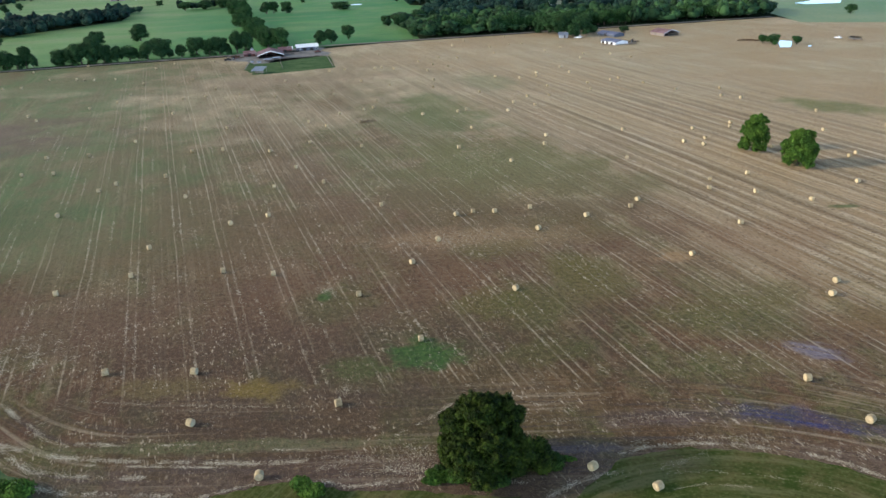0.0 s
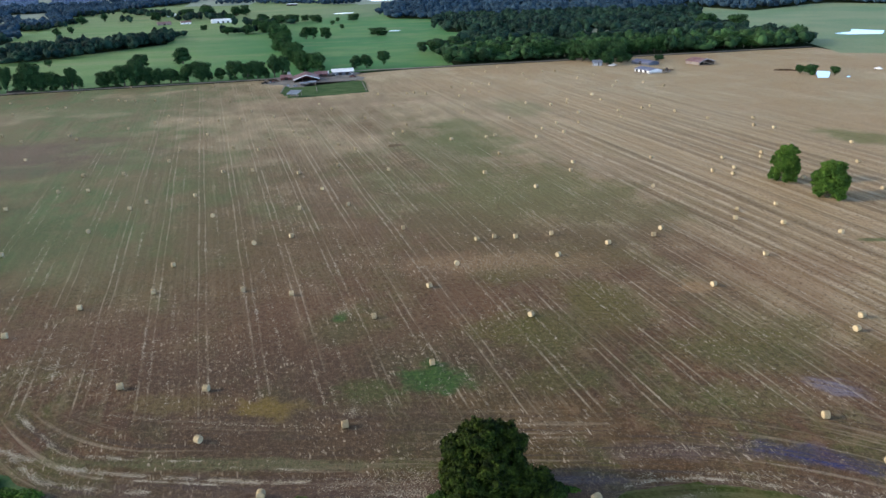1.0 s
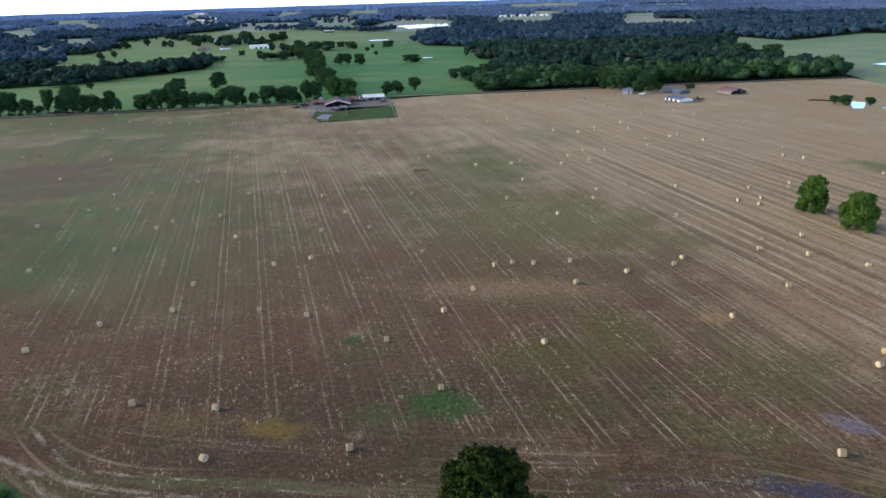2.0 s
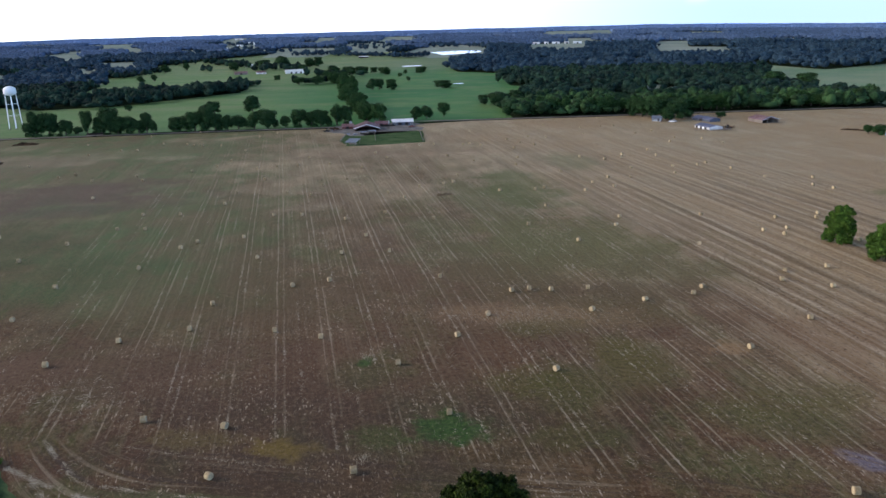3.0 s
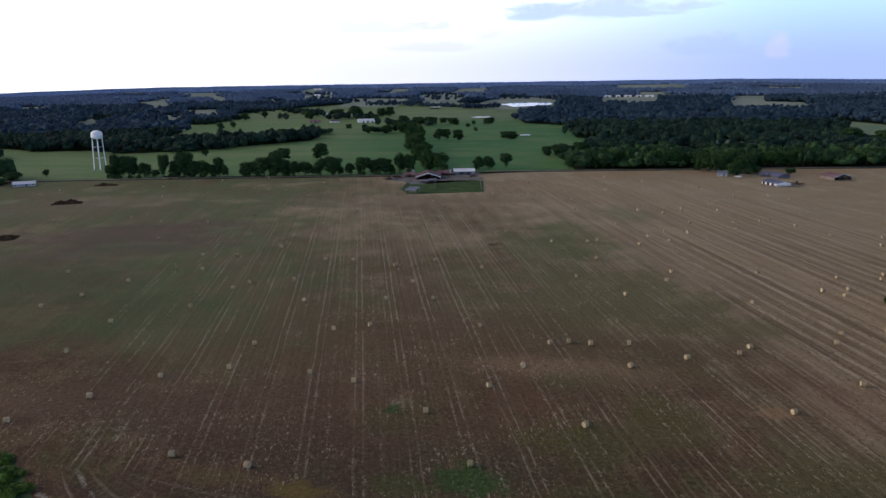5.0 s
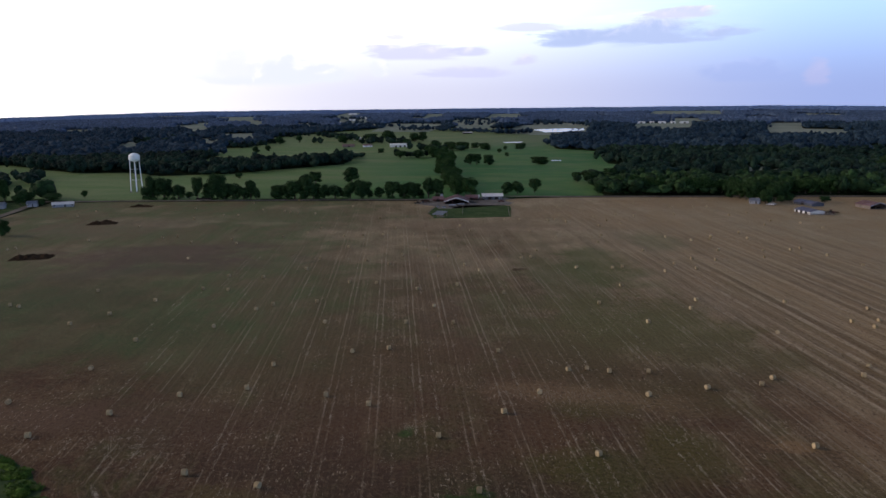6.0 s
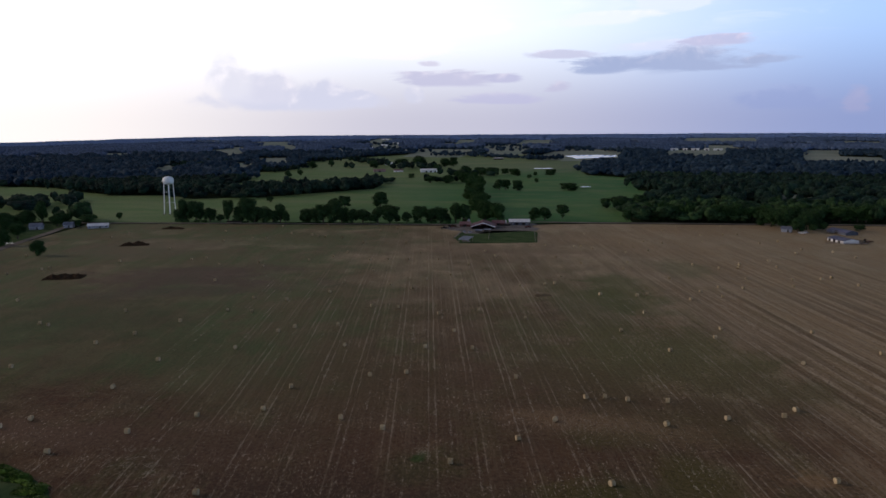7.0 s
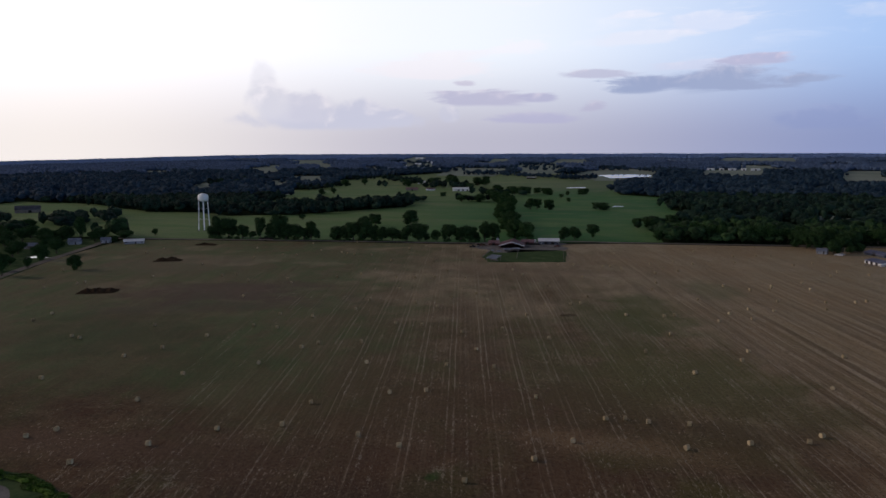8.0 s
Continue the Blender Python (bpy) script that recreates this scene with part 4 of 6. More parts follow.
WEST_ROW = [(-287, 388, 8.3, 6.0), (-285, 391, 14.4, 7.6), (-279, 394, 13.6, 9.0), (-268, 393, 9.6, 6.7), (-261, 394, 5.2, 4.4), (-255, 394, 14.6, 5.8), (-248, 396, 10.9, 8.0), (-243, 397, 16.6, 8.7), (-238, 397, 10.8, 7.9), (-232, 399, 10.8, 7.9), (-227, 400, 7.9, 5.7), (-223, 402, 12.2, 6.4), (-220, 403, 7.9, 4.3)]
MIDDLE_ROW = [(-208, 407, 9.1, 7.0), (-202, 408, 9.8, 7.7), (-197, 409, 11.9, 8.4), (-191, 411, 15.4, 9.1), (-186, 412, 10.5, 7.0), (-179, 413, 9.0, 6.2), (-173, 415, 9.0, 7.6), (-169, 417, 4.8, 3.5), (-164, 417, 10.3, 7.6), (-157, 419, 11.6, 9.6), (-153, 422, 4.8, 3.4), (-147, 422, 7.5, 5.5), (-139, 424, 10.9, 8.8), (-132, 425, 9.5, 6.8), (-127, 427, 10.2, 7.5), (-124, 432, 5.5, 4.1), (-118, 430, 13.5, 6.8), (-113, 431, 12.2, 7.4)]
LANE_ROW = [(-96, 446, 12.6, 10.5), (-105, 450, 12.7, 10.6), (-114, 478, 11.5, 11), (-127, 504, 12.0, 12.0), (-131, 537, 11.0, 11.9), (-154, 578, 11.9, 11.9), (-160, 622, 12.8, 11.8), (-184, 681, 14.0, 15.1), (-221, 778, 13.6, 16.1), (-220, 809, 11.5, 12.8), (-242, 823, 11.8, 11.8), (-188, 727, 11.5, 11.5), (-142, 556, 10, 11), (-170, 650, 11, 12), (-203, 750, 12, 13)]
LANE_ROW += [((a[0] + b[0]) / 2 + 2, (a[1] + b[1]) / 2, 9.5, 10.5) for a, b in zip(LANE_ROW[1:9], LANE_ROW[2:10])]
PASTURE_TREES = [(-75, 457, 8.4, 7.6), (-69, 459, 8.0, 8.4), (-60, 470, 9.4, 7.2), (-203, 510, 11.9, 11.9), (-224, 493, 9.2, 10.1), (-300, 514, 5.5, 5.5), (-94, 698, 7.7, 17.2), (-157, 683, 10.7, 10.7), (-151, 685, 10.7, 8.6), (-139, 682, 10.6, 10.6), (-145, 796, 4.9, 4.9), (-167, 860, 5.3, 5.3), (-172, 917, 5.7, 5.7), (-154, 923, 8.6, 15.7), (-42, 543, 7.5, 7.5), (-33, 538, 8.2, 8.2), (-20, 466, 7.1, 5.0), (-20, 559, 9.4, 9.4), (-195, 909, 9.9, 12.8), (-224, 899, 11.3, 18.4), (-234, 896, 9.9, 11.3)]
FARM_TREES = [(72.5, 440.5, 8.5, 8), (81, 447, 4.5, 5), (260.7, 501.4, 6.5, 7.5), (-355, 1110, 13, 15), (-340, 1104, 12, 14), (-242, 912, 11, 14), (-222, 908, 11, 14), (-217, 942, 8, 11), (-206, 940, 8, 11), (-446, 1040, 13, 16), (-330, 1000, 10, 13), (186, 655, 14, 17), (206, 636, 14, 17), (-531, 1004, 12.2, 13.9), (-520, 1045, 12.5, 8.9), (-498, 1052, 8.9, 7.1), (-462, 817, 8.7, 8.7), (-460, 843, 8.9, 7.4), (-415, 1080, 14.1, 21.2), (-390, 1089, 17.7, 23.0), (-353, 1101, 14.1, 14.1), (-352, 1140, 14.6, 14.6), (-258, 900, 12.9, 17.2), (-253, 758, 8.6, 12.2), (-234, 764, 9.8, 13.5), (-305, 835, 6.1, 8.2), (61, 461, 11, 9), (67, 455, 12.5, 11), (72, 462, 12, 11), (78, 452, 10.5, 10), (83, 464, 11, 10), (86, 452, 5, 6), (104, 452, 4, 6), (57, 466, 11, 10)]
HOUSE_TREES_ONE = [
    (-332, 386, 4.8, 4.8), (-334, 362, 6.2, 13.1), (-263, 259, 7.7, 6.5), (-279, 234, 10.3, 8.0), (-286, 253, 6.0, 4.8), (-306, 277, 9.1, 8.4), (-318, 297, 8.9, 10.3),
    (-337, 289, 7.7, 10.6), (-384, 319, 9.5, 11.0), (-385, 331, 8.8, 10.4), (-368, 333, 9.4, 11.7), (-363, 340, 8.6, 11.0), (-341, 345, 7.6, 9.1), (-358, 350, 15.8, 7.9),
    (-453, 392, 7.5, 11.3), (-327, 347, 4.5, 4.5), (-304, 258, 4.5, 5.7), (-352, 320, 8, 10), (-395, 345, 9, 12), (-410, 330, 9, 12),
]
HOUSE_TREES_TWO = [
    (-374, 310, 8, 11), (-350, 296, 7, 9), (-330, 280, 7, 9), (-318, 262, 6, 8), (-296, 244, 7, 8), (-420, 350, 9, 12), (-372, 352, 9, 11), (-346, 356, 7, 9),
    (159, 386, 4.6, 5.5), (162, 381, 5.6, 7.5), (172, 377, 4.6, 6.0),
]
HOUSE_TREES = HOUSE_TREES_ONE + HOUSE_TREES_TWO
samples = [tree("roadside_tree", 70 + k, 11.0, 10.0, 3400, 0.27, MAT_LEAF_DARK, "dark broadleaf tree in the roadside row", skirt=0.07, lobes=15, group="trees along the road") for k in range(5)]
plant(samples, WEST_ROW + MIDDLE_ROW, (11.0, 8.0), 1)
samples = [tree("hedgerow_tree", 80 + k, 12.0, 12.0, 3000, 0.34, MAT_LANE_LEAF, "broad green tree in the lane's hedgerow", skirt=-0.1, lobes=14, group="trees along the lane") for k in range(3)]
plant(samples, LANE_ROW, (12.0, 12.0), 2)
samples = [tree("pasture_tree", 90 + k, 10.0, 10.8, 1800, 0.36, MAT_LEAF_DARK, "single dark green tree on the pasture", skirt=0.06, lobes=14, group="trees on the pasture") for k in range(3)]
plant(samples, PASTURE_TREES + FARM_TREES, (10.0, 10.0), 3)
samples = [tree("garden_tree", 95 + k, 8.5, 9.0, 2600, 0.27, MAT_LANE_LEAF, "green tree by the roadside houses", skirt=0.02, lobes=8, group="trees round the houses") for k in range(3)]
plant(samples, HOUSE_TREES, (8.5, 9.0), 4)

# undergrowth that closes the row of trees along the road
shrub = bush("roadside_shrub", 140, 0, 0, 7.0, 4.0, 3.2, 420, 0.34, MAT_LEAF_DARK, "dark shrub below the roadside trees")
tagged(shrub, group="shrubs along the road")
row_rng = random.Random(15)
spots = [(x, 401 + 0.262 * (x + 201) + row_rng.uniform(5.5, 8.5)) for x in list(range(-287, -266, 6)) + list(range(-251, -222, 6)) + list(range(-208, -176, 8)) + list(range(-140, -112, 9))]
for x, y in spots[1:]:
    copy_thing(shrub, pose(x, y, 0, 0, 0, row_rng.uniform(-25, 40)) @ Matrix.Diagonal((row_rng.uniform(0.7, 1.1), row_rng.uniform(0.8, 1.2), row_rng.uniform(0.4, 0.9), 1)))
shrub.matrix_basis = pose(*spots[0], 0, 0, 0, 15)

# ---- woods ----


def inside(px, py, outline):
    hit = np.zeros(len(px), bool)
    for (x0, y0), (x1, y1) in zip(outline, outline[1:] + outline[:1]):
        cross = ((y0 > py) != (y1 > py)) & (px < (x1 - x0) * (py - y0) / (y1 - y0 + 1e-9) + x0)
        hit ^= cross
    return hit


HOME = [(-2000, -3000), (-2000, 100), (-640, 300), (-500, 372), (-420, 350), (-345, 368), (-108, 430), (-17, 460), (62, 478), (213, 508), (223, 472), (335, 425), (600, 400), (3000, 200), (3000, -3000)]
OPEN = [HOME, [(-345, 355), (-17, 440), (-10, 478), (-40, 482), (-345, 400)], PASTURE, NORTH_PASTURE, WEST_MEADOW, EAST_MEADOW] + SLIVERS
WEST_CLUMP = [(-462, 407), (-431, 400), (-422, 412), (-452, 449), (-422, 460), (-424, 463), (-477, 465), (-488, 436)]


def scatter(rng, r0, r1, gap, west, east):
    """Places for trees between two distances, over the wooded land."""
    lo, hi = radians(west), radians(east)
    n = int((hi - lo) / 2 * (r1 * r1 - r0 * r0) / (gap * gap))
    r = np.sqrt(rng.uniform(r0 * r0, r1 * r1, n))
    a = rng.uniform(lo, hi, n)
    x, y = r * np.sin(a), r * np.cos(a)
    keep = np.ones(n, bool)
    jx, jy = x + 9 * np.sin(y * 0.11 + x * 0.03) + rng.normal(0, 5, n), y + 9 * np.sin(x * 0.09) + rng.normal(0, 5, n)
    for k, outline in enumerate(OPEN):
        keep &= ~(inside(x, y, outline) & (True if k < 2 else inside(jx, jy, outline)))
    keep |= inside(x, y, WEST_CLUMP)
    return x[keep], y[keep]


def wood(name, seed, r0, r1, gap, height_, width, level, sprays, leaf, material, label, lobes=7, west=-60.0, east=38.0, spots=None):
    rng = np.random.default_rng(seed)
    x, y = scatter(rng, r0, r1, gap, west, east) if spots is None else spots
    n = len(x)
    h = height_ * (rng.uniform(0.55, 1.2, n) if lobes else rng.uniform(0.85, 1.1, n)) * (1 + 0.18 * np.sin(x * 0.017 + 1) * np.sin(y * 0.021))
    w = width * (rng.uniform(0.5, 1.05, n) + 0.85 * rng.random(n) ** 3)
    centres = np.column_stack([x, y, land(x, y) + h * 0.5])
    sizes = np.column_stack([w / 2, w / 2, h * 0.5])
    pieces = [lumps(rng, centres, sizes * (0.8 if lobes else 1.0), level, 0.25 if lobes else 0.12)]
    if lobes:
        k = lobes
        crest = np.repeat(np.arange(n), k)
        d = rng.normal(size=(k * n, 3))
        d[:, 2] = np.abs(d[:, 2]) * 0.9
        d /= np.linalg.norm(d, axis=1)[:, None]
        tops = centres[crest] + d * sizes[crest] * 0.66
        small = sizes[crest] * rng.uniform(0.26, 0.46, (k * n, 1))
        pieces.append(lumps(rng, tops, small, 1, 0.2))
        if sprays:
            pieces.append(leaves(rng, tops, small, sprays * n, leaf))
    v, f = joined(pieces)
    return tagged(mesh_object(name, v, f, material, True), label, "woods", kind="stuff")


wood("woodland", 11, 360, 575, 8.2, 9.4, 10.4, 1, 90, 0.36, MAT_WOOD_FRONT, "green leafy front of the broadleaf wood")
wood("woodland", 15, 575, 900, 8.6, 9.4, 10.8, 1, 64, 0.42, MAT_WOOD_LEAF, "dense dark green broadleaf wood beside the field")
wood("woodland", 12, 900, 1700, 12.0, 10.5, 13.0, 1, 0, 0.0, MAT_BELT_HAZE_LEAF, "dense dark wood around the pastures, leaf colour blued for haze", 4, -58.0, 36.0)
wood("far_woods", 13, 1700, 2500, 9.4, 9.0, 11.0, 1, 0, 0.0, MAT_FAR_HAZE_LEAF, "distant dark woods towards the horizon, haze blue in their colour", 0, -58.0, 36.0)
wood("far_woods", 14, 2500, 3430, 14.5, 5.5, 18.0, 1, 0, 0.0, MAT_HORIZON_HAZE_LEAF, "dim woods along the horizon, haze blue in their colour", 0, -58.0, 36.0)

# belts of trees and hedges between the far fields
TREE_BELTS = [
    [(-524, 1525), (-467, 1489), (-415, 1480)], [(-405, 1434), (-327, 1410), (-258, 1342), (-220, 1374)], [(-291, 1730), (-197, 1722), (-94, 1688)],
    [(-411, 1068), (-384, 1060), (-365, 1083)], [(-278, 893), (-254, 889), (-218, 901)], [(-264, 763), (-246, 770), (-229, 775)],
    [(-589, 1040), (-551, 1019)], [(-639, 1175), (-620, 1225), (-544, 1209), (-462, 1121)], [(-497, 1038), (-470, 1031)],
    [(-586, 941), (-541, 911), (-539, 958)], [(-755, 959), (-747, 997)], [(-776, 1081), (-740, 1096)], [(-756, 994), (-691, 966)],
    [(-632, 1987), (-405, 1967)], [(-782, 1749), (-673, 1751)], [(-873, 1485), (-681, 1500)], [(-438, 1693), (-331, 1691)],
    [(-414, 1040), (-346, 1006)], [(-471, 1115), (-447, 1111)], [(-779, 1609), (-706, 1659), (-557, 1602)], [(-505, 1455), (-411, 1462), (-307, 1390)],
    [(-296, 1342), (-220, 1358)], [(-601, 1243), (-533, 1253)], [(-626, 1774), (-473, 1739)], [(-973, 2031), (-725, 1940)], [(-498, 1832), (-227, 1808)],
]
for k, line in enumerate(TREE_BELTS):
    brng = np.random.default_rng(300 + k)
    ends = np.array(line, float)
    d = np.r_[0, np.cumsum(np.linalg.norm(np.diff(ends, axis=0), axis=1))]
    n = int(d[-1] / 6.5) + 2
    u = brng.uniform(0, d[-1], n)
    spread = 3.0 + d[-1] * 0.02
    spots = (np.interp(u, d, ends[:, 0]) + brng.normal(0, spread, n), np.interp(u, d, ends[:, 1]) + brng.normal(0, spread, n))
    wood("tree_belt", 330 + k, 0, 0, 0, 9.6, 10.0, 1, 30, 0.6, MAT_WOOD_LEAF if line[0][1] < 1300 else MAT_BELT_HAZE_LEAF, "dark belt of trees between distant fields", 5, spots=spots)

# the wood's leafy front along the road
edge_rng = random.Random(44)
samples = [tree("wood_edge_tree", 110 + k, 11.0, 10.0, 2600, 0.32, MAT_LANE_LEAF, "green broadleaf tree at the front of the wood", skirt=0.0, lobes=10, group="trees along the wood's front") for k in range(4)]
spots = [(x + edge_rng.uniform(-1.5, 1.5), 469 + 0.2 * x + edge_rng.uniform(6, 11), edge_rng.uniform(7.5, 12.5), edge_rng.uniform(8, 11.5)) for x in range(-8, 206, 5)]
plant(samples, spots, (11.0, 10.0), 8)

# ---- hay bales ----
BALES_HEADLAND = [(20.8, 63.4), (14.5, 66.9), (-22.7, 67.1), (-15.6, 80.8), (-33.7, 77.5), (48.7, 73.8), (45.4, 83.0), (-37.0, 89.7), (-5.4, 96.9), (-49.8, 90.2), (10.1, 113.0), (-16.3, 112.7), (60.1, 107.0), (-7.8, 125.5), (-83.8, 94.6), (-32.8, 122.4), (63.0, 111.7), (-76.9, 106.1), (-42.5, 124.5), (43.3, 124.8), (-69.8, 117.0), (-3.1, 136.3), (-59.2, 123.7), (17.1, 140.4), (-101.8, 100.6), (-99.3, 105.4), (28.0, 147.0), (-60.8, 137.3), (0.7, 150.3), (57.5, 139.5), (4.4, 151.7), (9.0, 151.5), (16.8, 153.2), (38.3, 151.6), (-47.8, 149.8), (-97.6, 125.0), (-16.0, 158.4), (-40.6, 154.0), (40.8, 155.8), (77.1, 151.6), (58.5, 161.8)]
BALES_NEAR = [(67.7, 158.2), (-101.6, 144.3), (60.9, 168.4), (-43.6, 174.6), (-31.8, 177.3), (-63.9, 169.6), (-89.7, 158.9), (-131.2, 129.0), (70.9, 171.8), (92.5, 162.7), (15.9, 190.3), (46.0, 188.8), (-41.4, 191.6), (-87.8, 176.4), (-127.5, 151.5), (-85.8, 182.1), (-74.9, 187.6), (-124.1, 162.1), (2.4, 205.6), (26.7, 206.3), (100.9, 183.2), (69.4, 199.3), (86.0, 194.4), (103.8, 185.5), (-25.7, 211.0), (65.1, 203.0), (-121.4, 177.7), (-52.0, 209.2), (28.4, 216.0), (71.8, 205.8), (-41.8, 217.4), (-107.7, 193.9), (-66.9, 213.2), (-154.7, 162.0), (51.8, 219.3), (-116.1, 193.4), (-75.7, 212.6), (-158.6, 162.7), (7.0, 228.8), (71.9, 217.4), (83.0, 217.7)]
BALES_MIDDLE = [(-146, 183), (107, 210), (-106, 212), (85, 223), (-118, 211), (-40, 239), (126, 212), (-98, 227), (-47, 246), (-9, 251), (-73, 241), (3, 253), (20, 252), (6, 256), (-188, 174), (-83, 245), (-38, 257), (30, 259), (116, 234), (-30, 262), (-101, 244), (-60, 258), (-191, 184), (-27, 265), (23, 265), (-74, 258), (-149, 233), (101, 258), (29, 275), (-68, 269), (37, 275), (-27, 278), (96, 263), (-100, 268), (12, 287), (54, 284), (84, 277), (100, 276), (-45, 293), (39, 294), (-68, 293)]
BALES_FAR = [(-6, 301), (55, 297), (-148, 264), (76, 293), (65, 301), (-24, 309), (-168, 262), (-84, 301), (-112, 291), (-155, 272), (69, 305), (-105, 295), (-97, 298), (-137, 283), (30, 314), (-6, 317), (37, 317), (20, 319), (-131, 294), (-236, 219), (-37, 321), (-63, 317), (-231, 231), (38, 325), (52, 323), (-187, 269), (-230, 234), (-183, 274), (-98, 316), (-214, 256), (-131, 308), (-71, 329), (50, 337), (-9, 343), (0, 352), (-25, 351), (-34, 354), (-55, 352), (-48, 354), (-31, 356), (-7, 359)]
BALES_EDGE = [(-136, 336), (-116, 343), (-218, 293), (63, 361), (86, 357), (-266, 255), (-14, 369), (5, 377), (79, 370), (-4, 380), (67, 375), (-155, 351), (-208, 322), (-165, 351), (-192, 337), (24, 388), (-170, 352), (-200, 336), (50, 390), (-175, 355), (-36, 400), (59, 399), (-189, 357), (-147, 382), (23, 411), (-122, 398), (-274, 316), (34, 418), (-142, 395), (-229, 354), (41, 420), (3, 424), (-277, 333), (-210, 383), (-189, 399), (10, 444), (34, 454)]


def bale():
    """A round bale lying on its side: net-wrapped roll with a flattened foot, and two coiled ends."""
    ob = tagged(new("hay_bale"), "round pale hay bale lying on the cut field", "hay bale", "bales on the field")
    rng = random.Random(8)
    sides, rad, half = 22, 0.475, 0.385
    prof = [(-half, 0.9), (-half + 0.05, 0.975), (-half * 0.4, 1.0), (0.0, 0.985), (half * 0.4, 1.0), (half - 0.05, 0.975), (half, 0.9)]
    bm = bmesh.new()
    rings = []
    for x, k in prof:
        ring = []
        for i in range(sides):
            a = 2 * math.pi * i / sides
            r = rad * k * (1 + rng.uniform(-0.012, 0.012))
            ring.append(bm.verts.new((x, math.cos(a) * r * 1.02, max(math.sin(a) * r, -rad * 0.93) + rad * 0.93)))
        rings.append(ring)
    for p, q in zip(rings, rings[1:]):
        for i in range(sides):
            bm.faces.new((p[i], q[i], q[(i + 1) % sides], p[(i + 1) % sides]))
    for f in bm.faces:
        f.smooth = True
    part("wrap", bm, MAT_BALE, ob, "pale net wrap round the roll")
    for sign in (-1, 1):
        bm = bmesh.new()
        mid = bm.verts.new((sign * (half - 0.03), 0, rad * 0.93))
        last = None
        for step in range(4):
            r = rad * 0.9 * (step + 1) / 4
            ring = []
            for i in range(sides):
                a = 2 * math.pi * i / sides
                ring.append(bm.verts.new((sign * (half + (0.02 if step % 2 else -0.015) * (step < 3)), math.cos(a) * r * 1.02, max(math.sin(a) * r, -rad * 0.92) + rad * 0.93)))
            for i in range(sides):
                j = (i + 1) % sides
                bm.faces.new((mid, ring[i], ring[j]) if last is None else (last[i], ring[i], ring[j], last[j]))
            last = ring
        bmesh.ops.recalc_face_normals(bm, faces=bm.faces[:])
        part("end_face", bm, MAT_BALE_END, ob, "coiled straw end")
    return ob


first = bale()
turner = random.Random(21)
spots = BALES_HEADLAND + BALES_NEAR + BALES_MIDDLE + BALES_FAR + BALES_EDGE
poses = []
for x, y in spots:
    turn = 20.0 + turner.gauss(0, 14) + (turner.choice((0, 90)) if turner.random() < 0.15 else 0)
    poses.append(pose(x, y, 0.0, 0, 0, turn) @ Matrix.Diagonal((1.07 * turner.uniform(0.92, 1.06), 1.07, 1.09 * turner.uniform(0.95, 1.03), 1)))
for m in poses[1:]:
    copy_thing(first, m)
first.matrix_basis = poses[0]

# ---- loose straw ----


def straw(name, points, seed, size, label):
    """Small flat tufts of straw lying on the ground."""
    rng = np.random.default_rng(seed)
    p = np.asarray(points)
    n = len(p)
    a = rng.uniform(0, 2 * np.pi, n)
    s = size * rng.uniform(0.5, 1.6, n)
    long = rng.uniform(1.5, 4.5, n)
    ax = np.column_stack([np.cos(a), np.sin(a)])
    ay = np.column_stack([-np.sin(a), np.cos(a)])
    base = []
    for u, w in ((-1, -0.3), (-0.2, -0.7), (1, -0.1), (0.4, 0.7)):
        q = p + ax * (u * s * long)[:, None] + ay * (w * s)[:, None] * rng.uniform(0.6, 1.3, (n, 1))
        base.append(np.column_stack([q, np.full(n, 0.006)]))
    top = np.column_stack([p, s * rng.uniform(0.25, 0.6, n)])
    verts = np.stack(base + [top], axis=1).reshape(-1, 3)
    k = np.arange(n)[:, None] * 5
    faces = np.concatenate([k + np.array([[i, (i + 1) % 4, 4]]) for i in range(4)])
    return tagged(mesh_object(name, verts.tolist(), faces.tolist(), MAT_STRAW), label, "straw", kind="stuff")


srng = np.random.default_rng(77)
across_way = np.array([math.cos(ROW_ANGLE), -math.sin(ROW_ANGLE)])
along_way = np.array([math.sin(ROW_ANGLE), math.cos(ROW_ANGLE)])
pts = []
for k in range(-6, 22):
    for side in (-0.7, 0.7, 3.4):
        u = 3.7 + 8.3 * k + side
        v = srng.uniform(60, 280, 3400)
        gate = np.sin(v * 0.21 + k * 1.7 + side) + np.sin(v * 0.063 + k * 2.9) + np.sin(v * 1.3 + 2 * k) * 0.8 + srng.normal(scale=0.9, size=len(v))
        v = v[gate > 1.5]
        q = (u + srng.normal(scale=0.16, size=len(v)))[:, None] * across_way + v[:, None] * along_way
        pts.append(q[(q[:, 1] > 86) & (q[:, 1] < 250)])
straw("row_straw", np.concatenate(pts), 1, 0.045, "broken lines of pale straw along the rows")


def along(line, count, width):
    count, width = int(count * 1.7), width * 0.75
    line = np.array(line, float)
    seg = np.linalg.norm(np.diff(line, axis=0), axis=1)
    d = srng.uniform(0, seg.sum(), count)
    gate = np.sin(d * 0.9 + count) + np.sin(d * 0.37 + 2.0 * count) + 0.7 * np.sin(d * 2.3) + srng.normal(scale=0.7, size=count)
    d = d[gate > -0.35]
    count = len(d)
    cum = np.r_[0, np.cumsum(seg)]
    x, y = np.interp(d, cum, line[:, 0]), np.interp(d, cum, line[:, 1])
    return np.column_stack([x, y]) + srng.normal(scale=width, size=(count, 2))


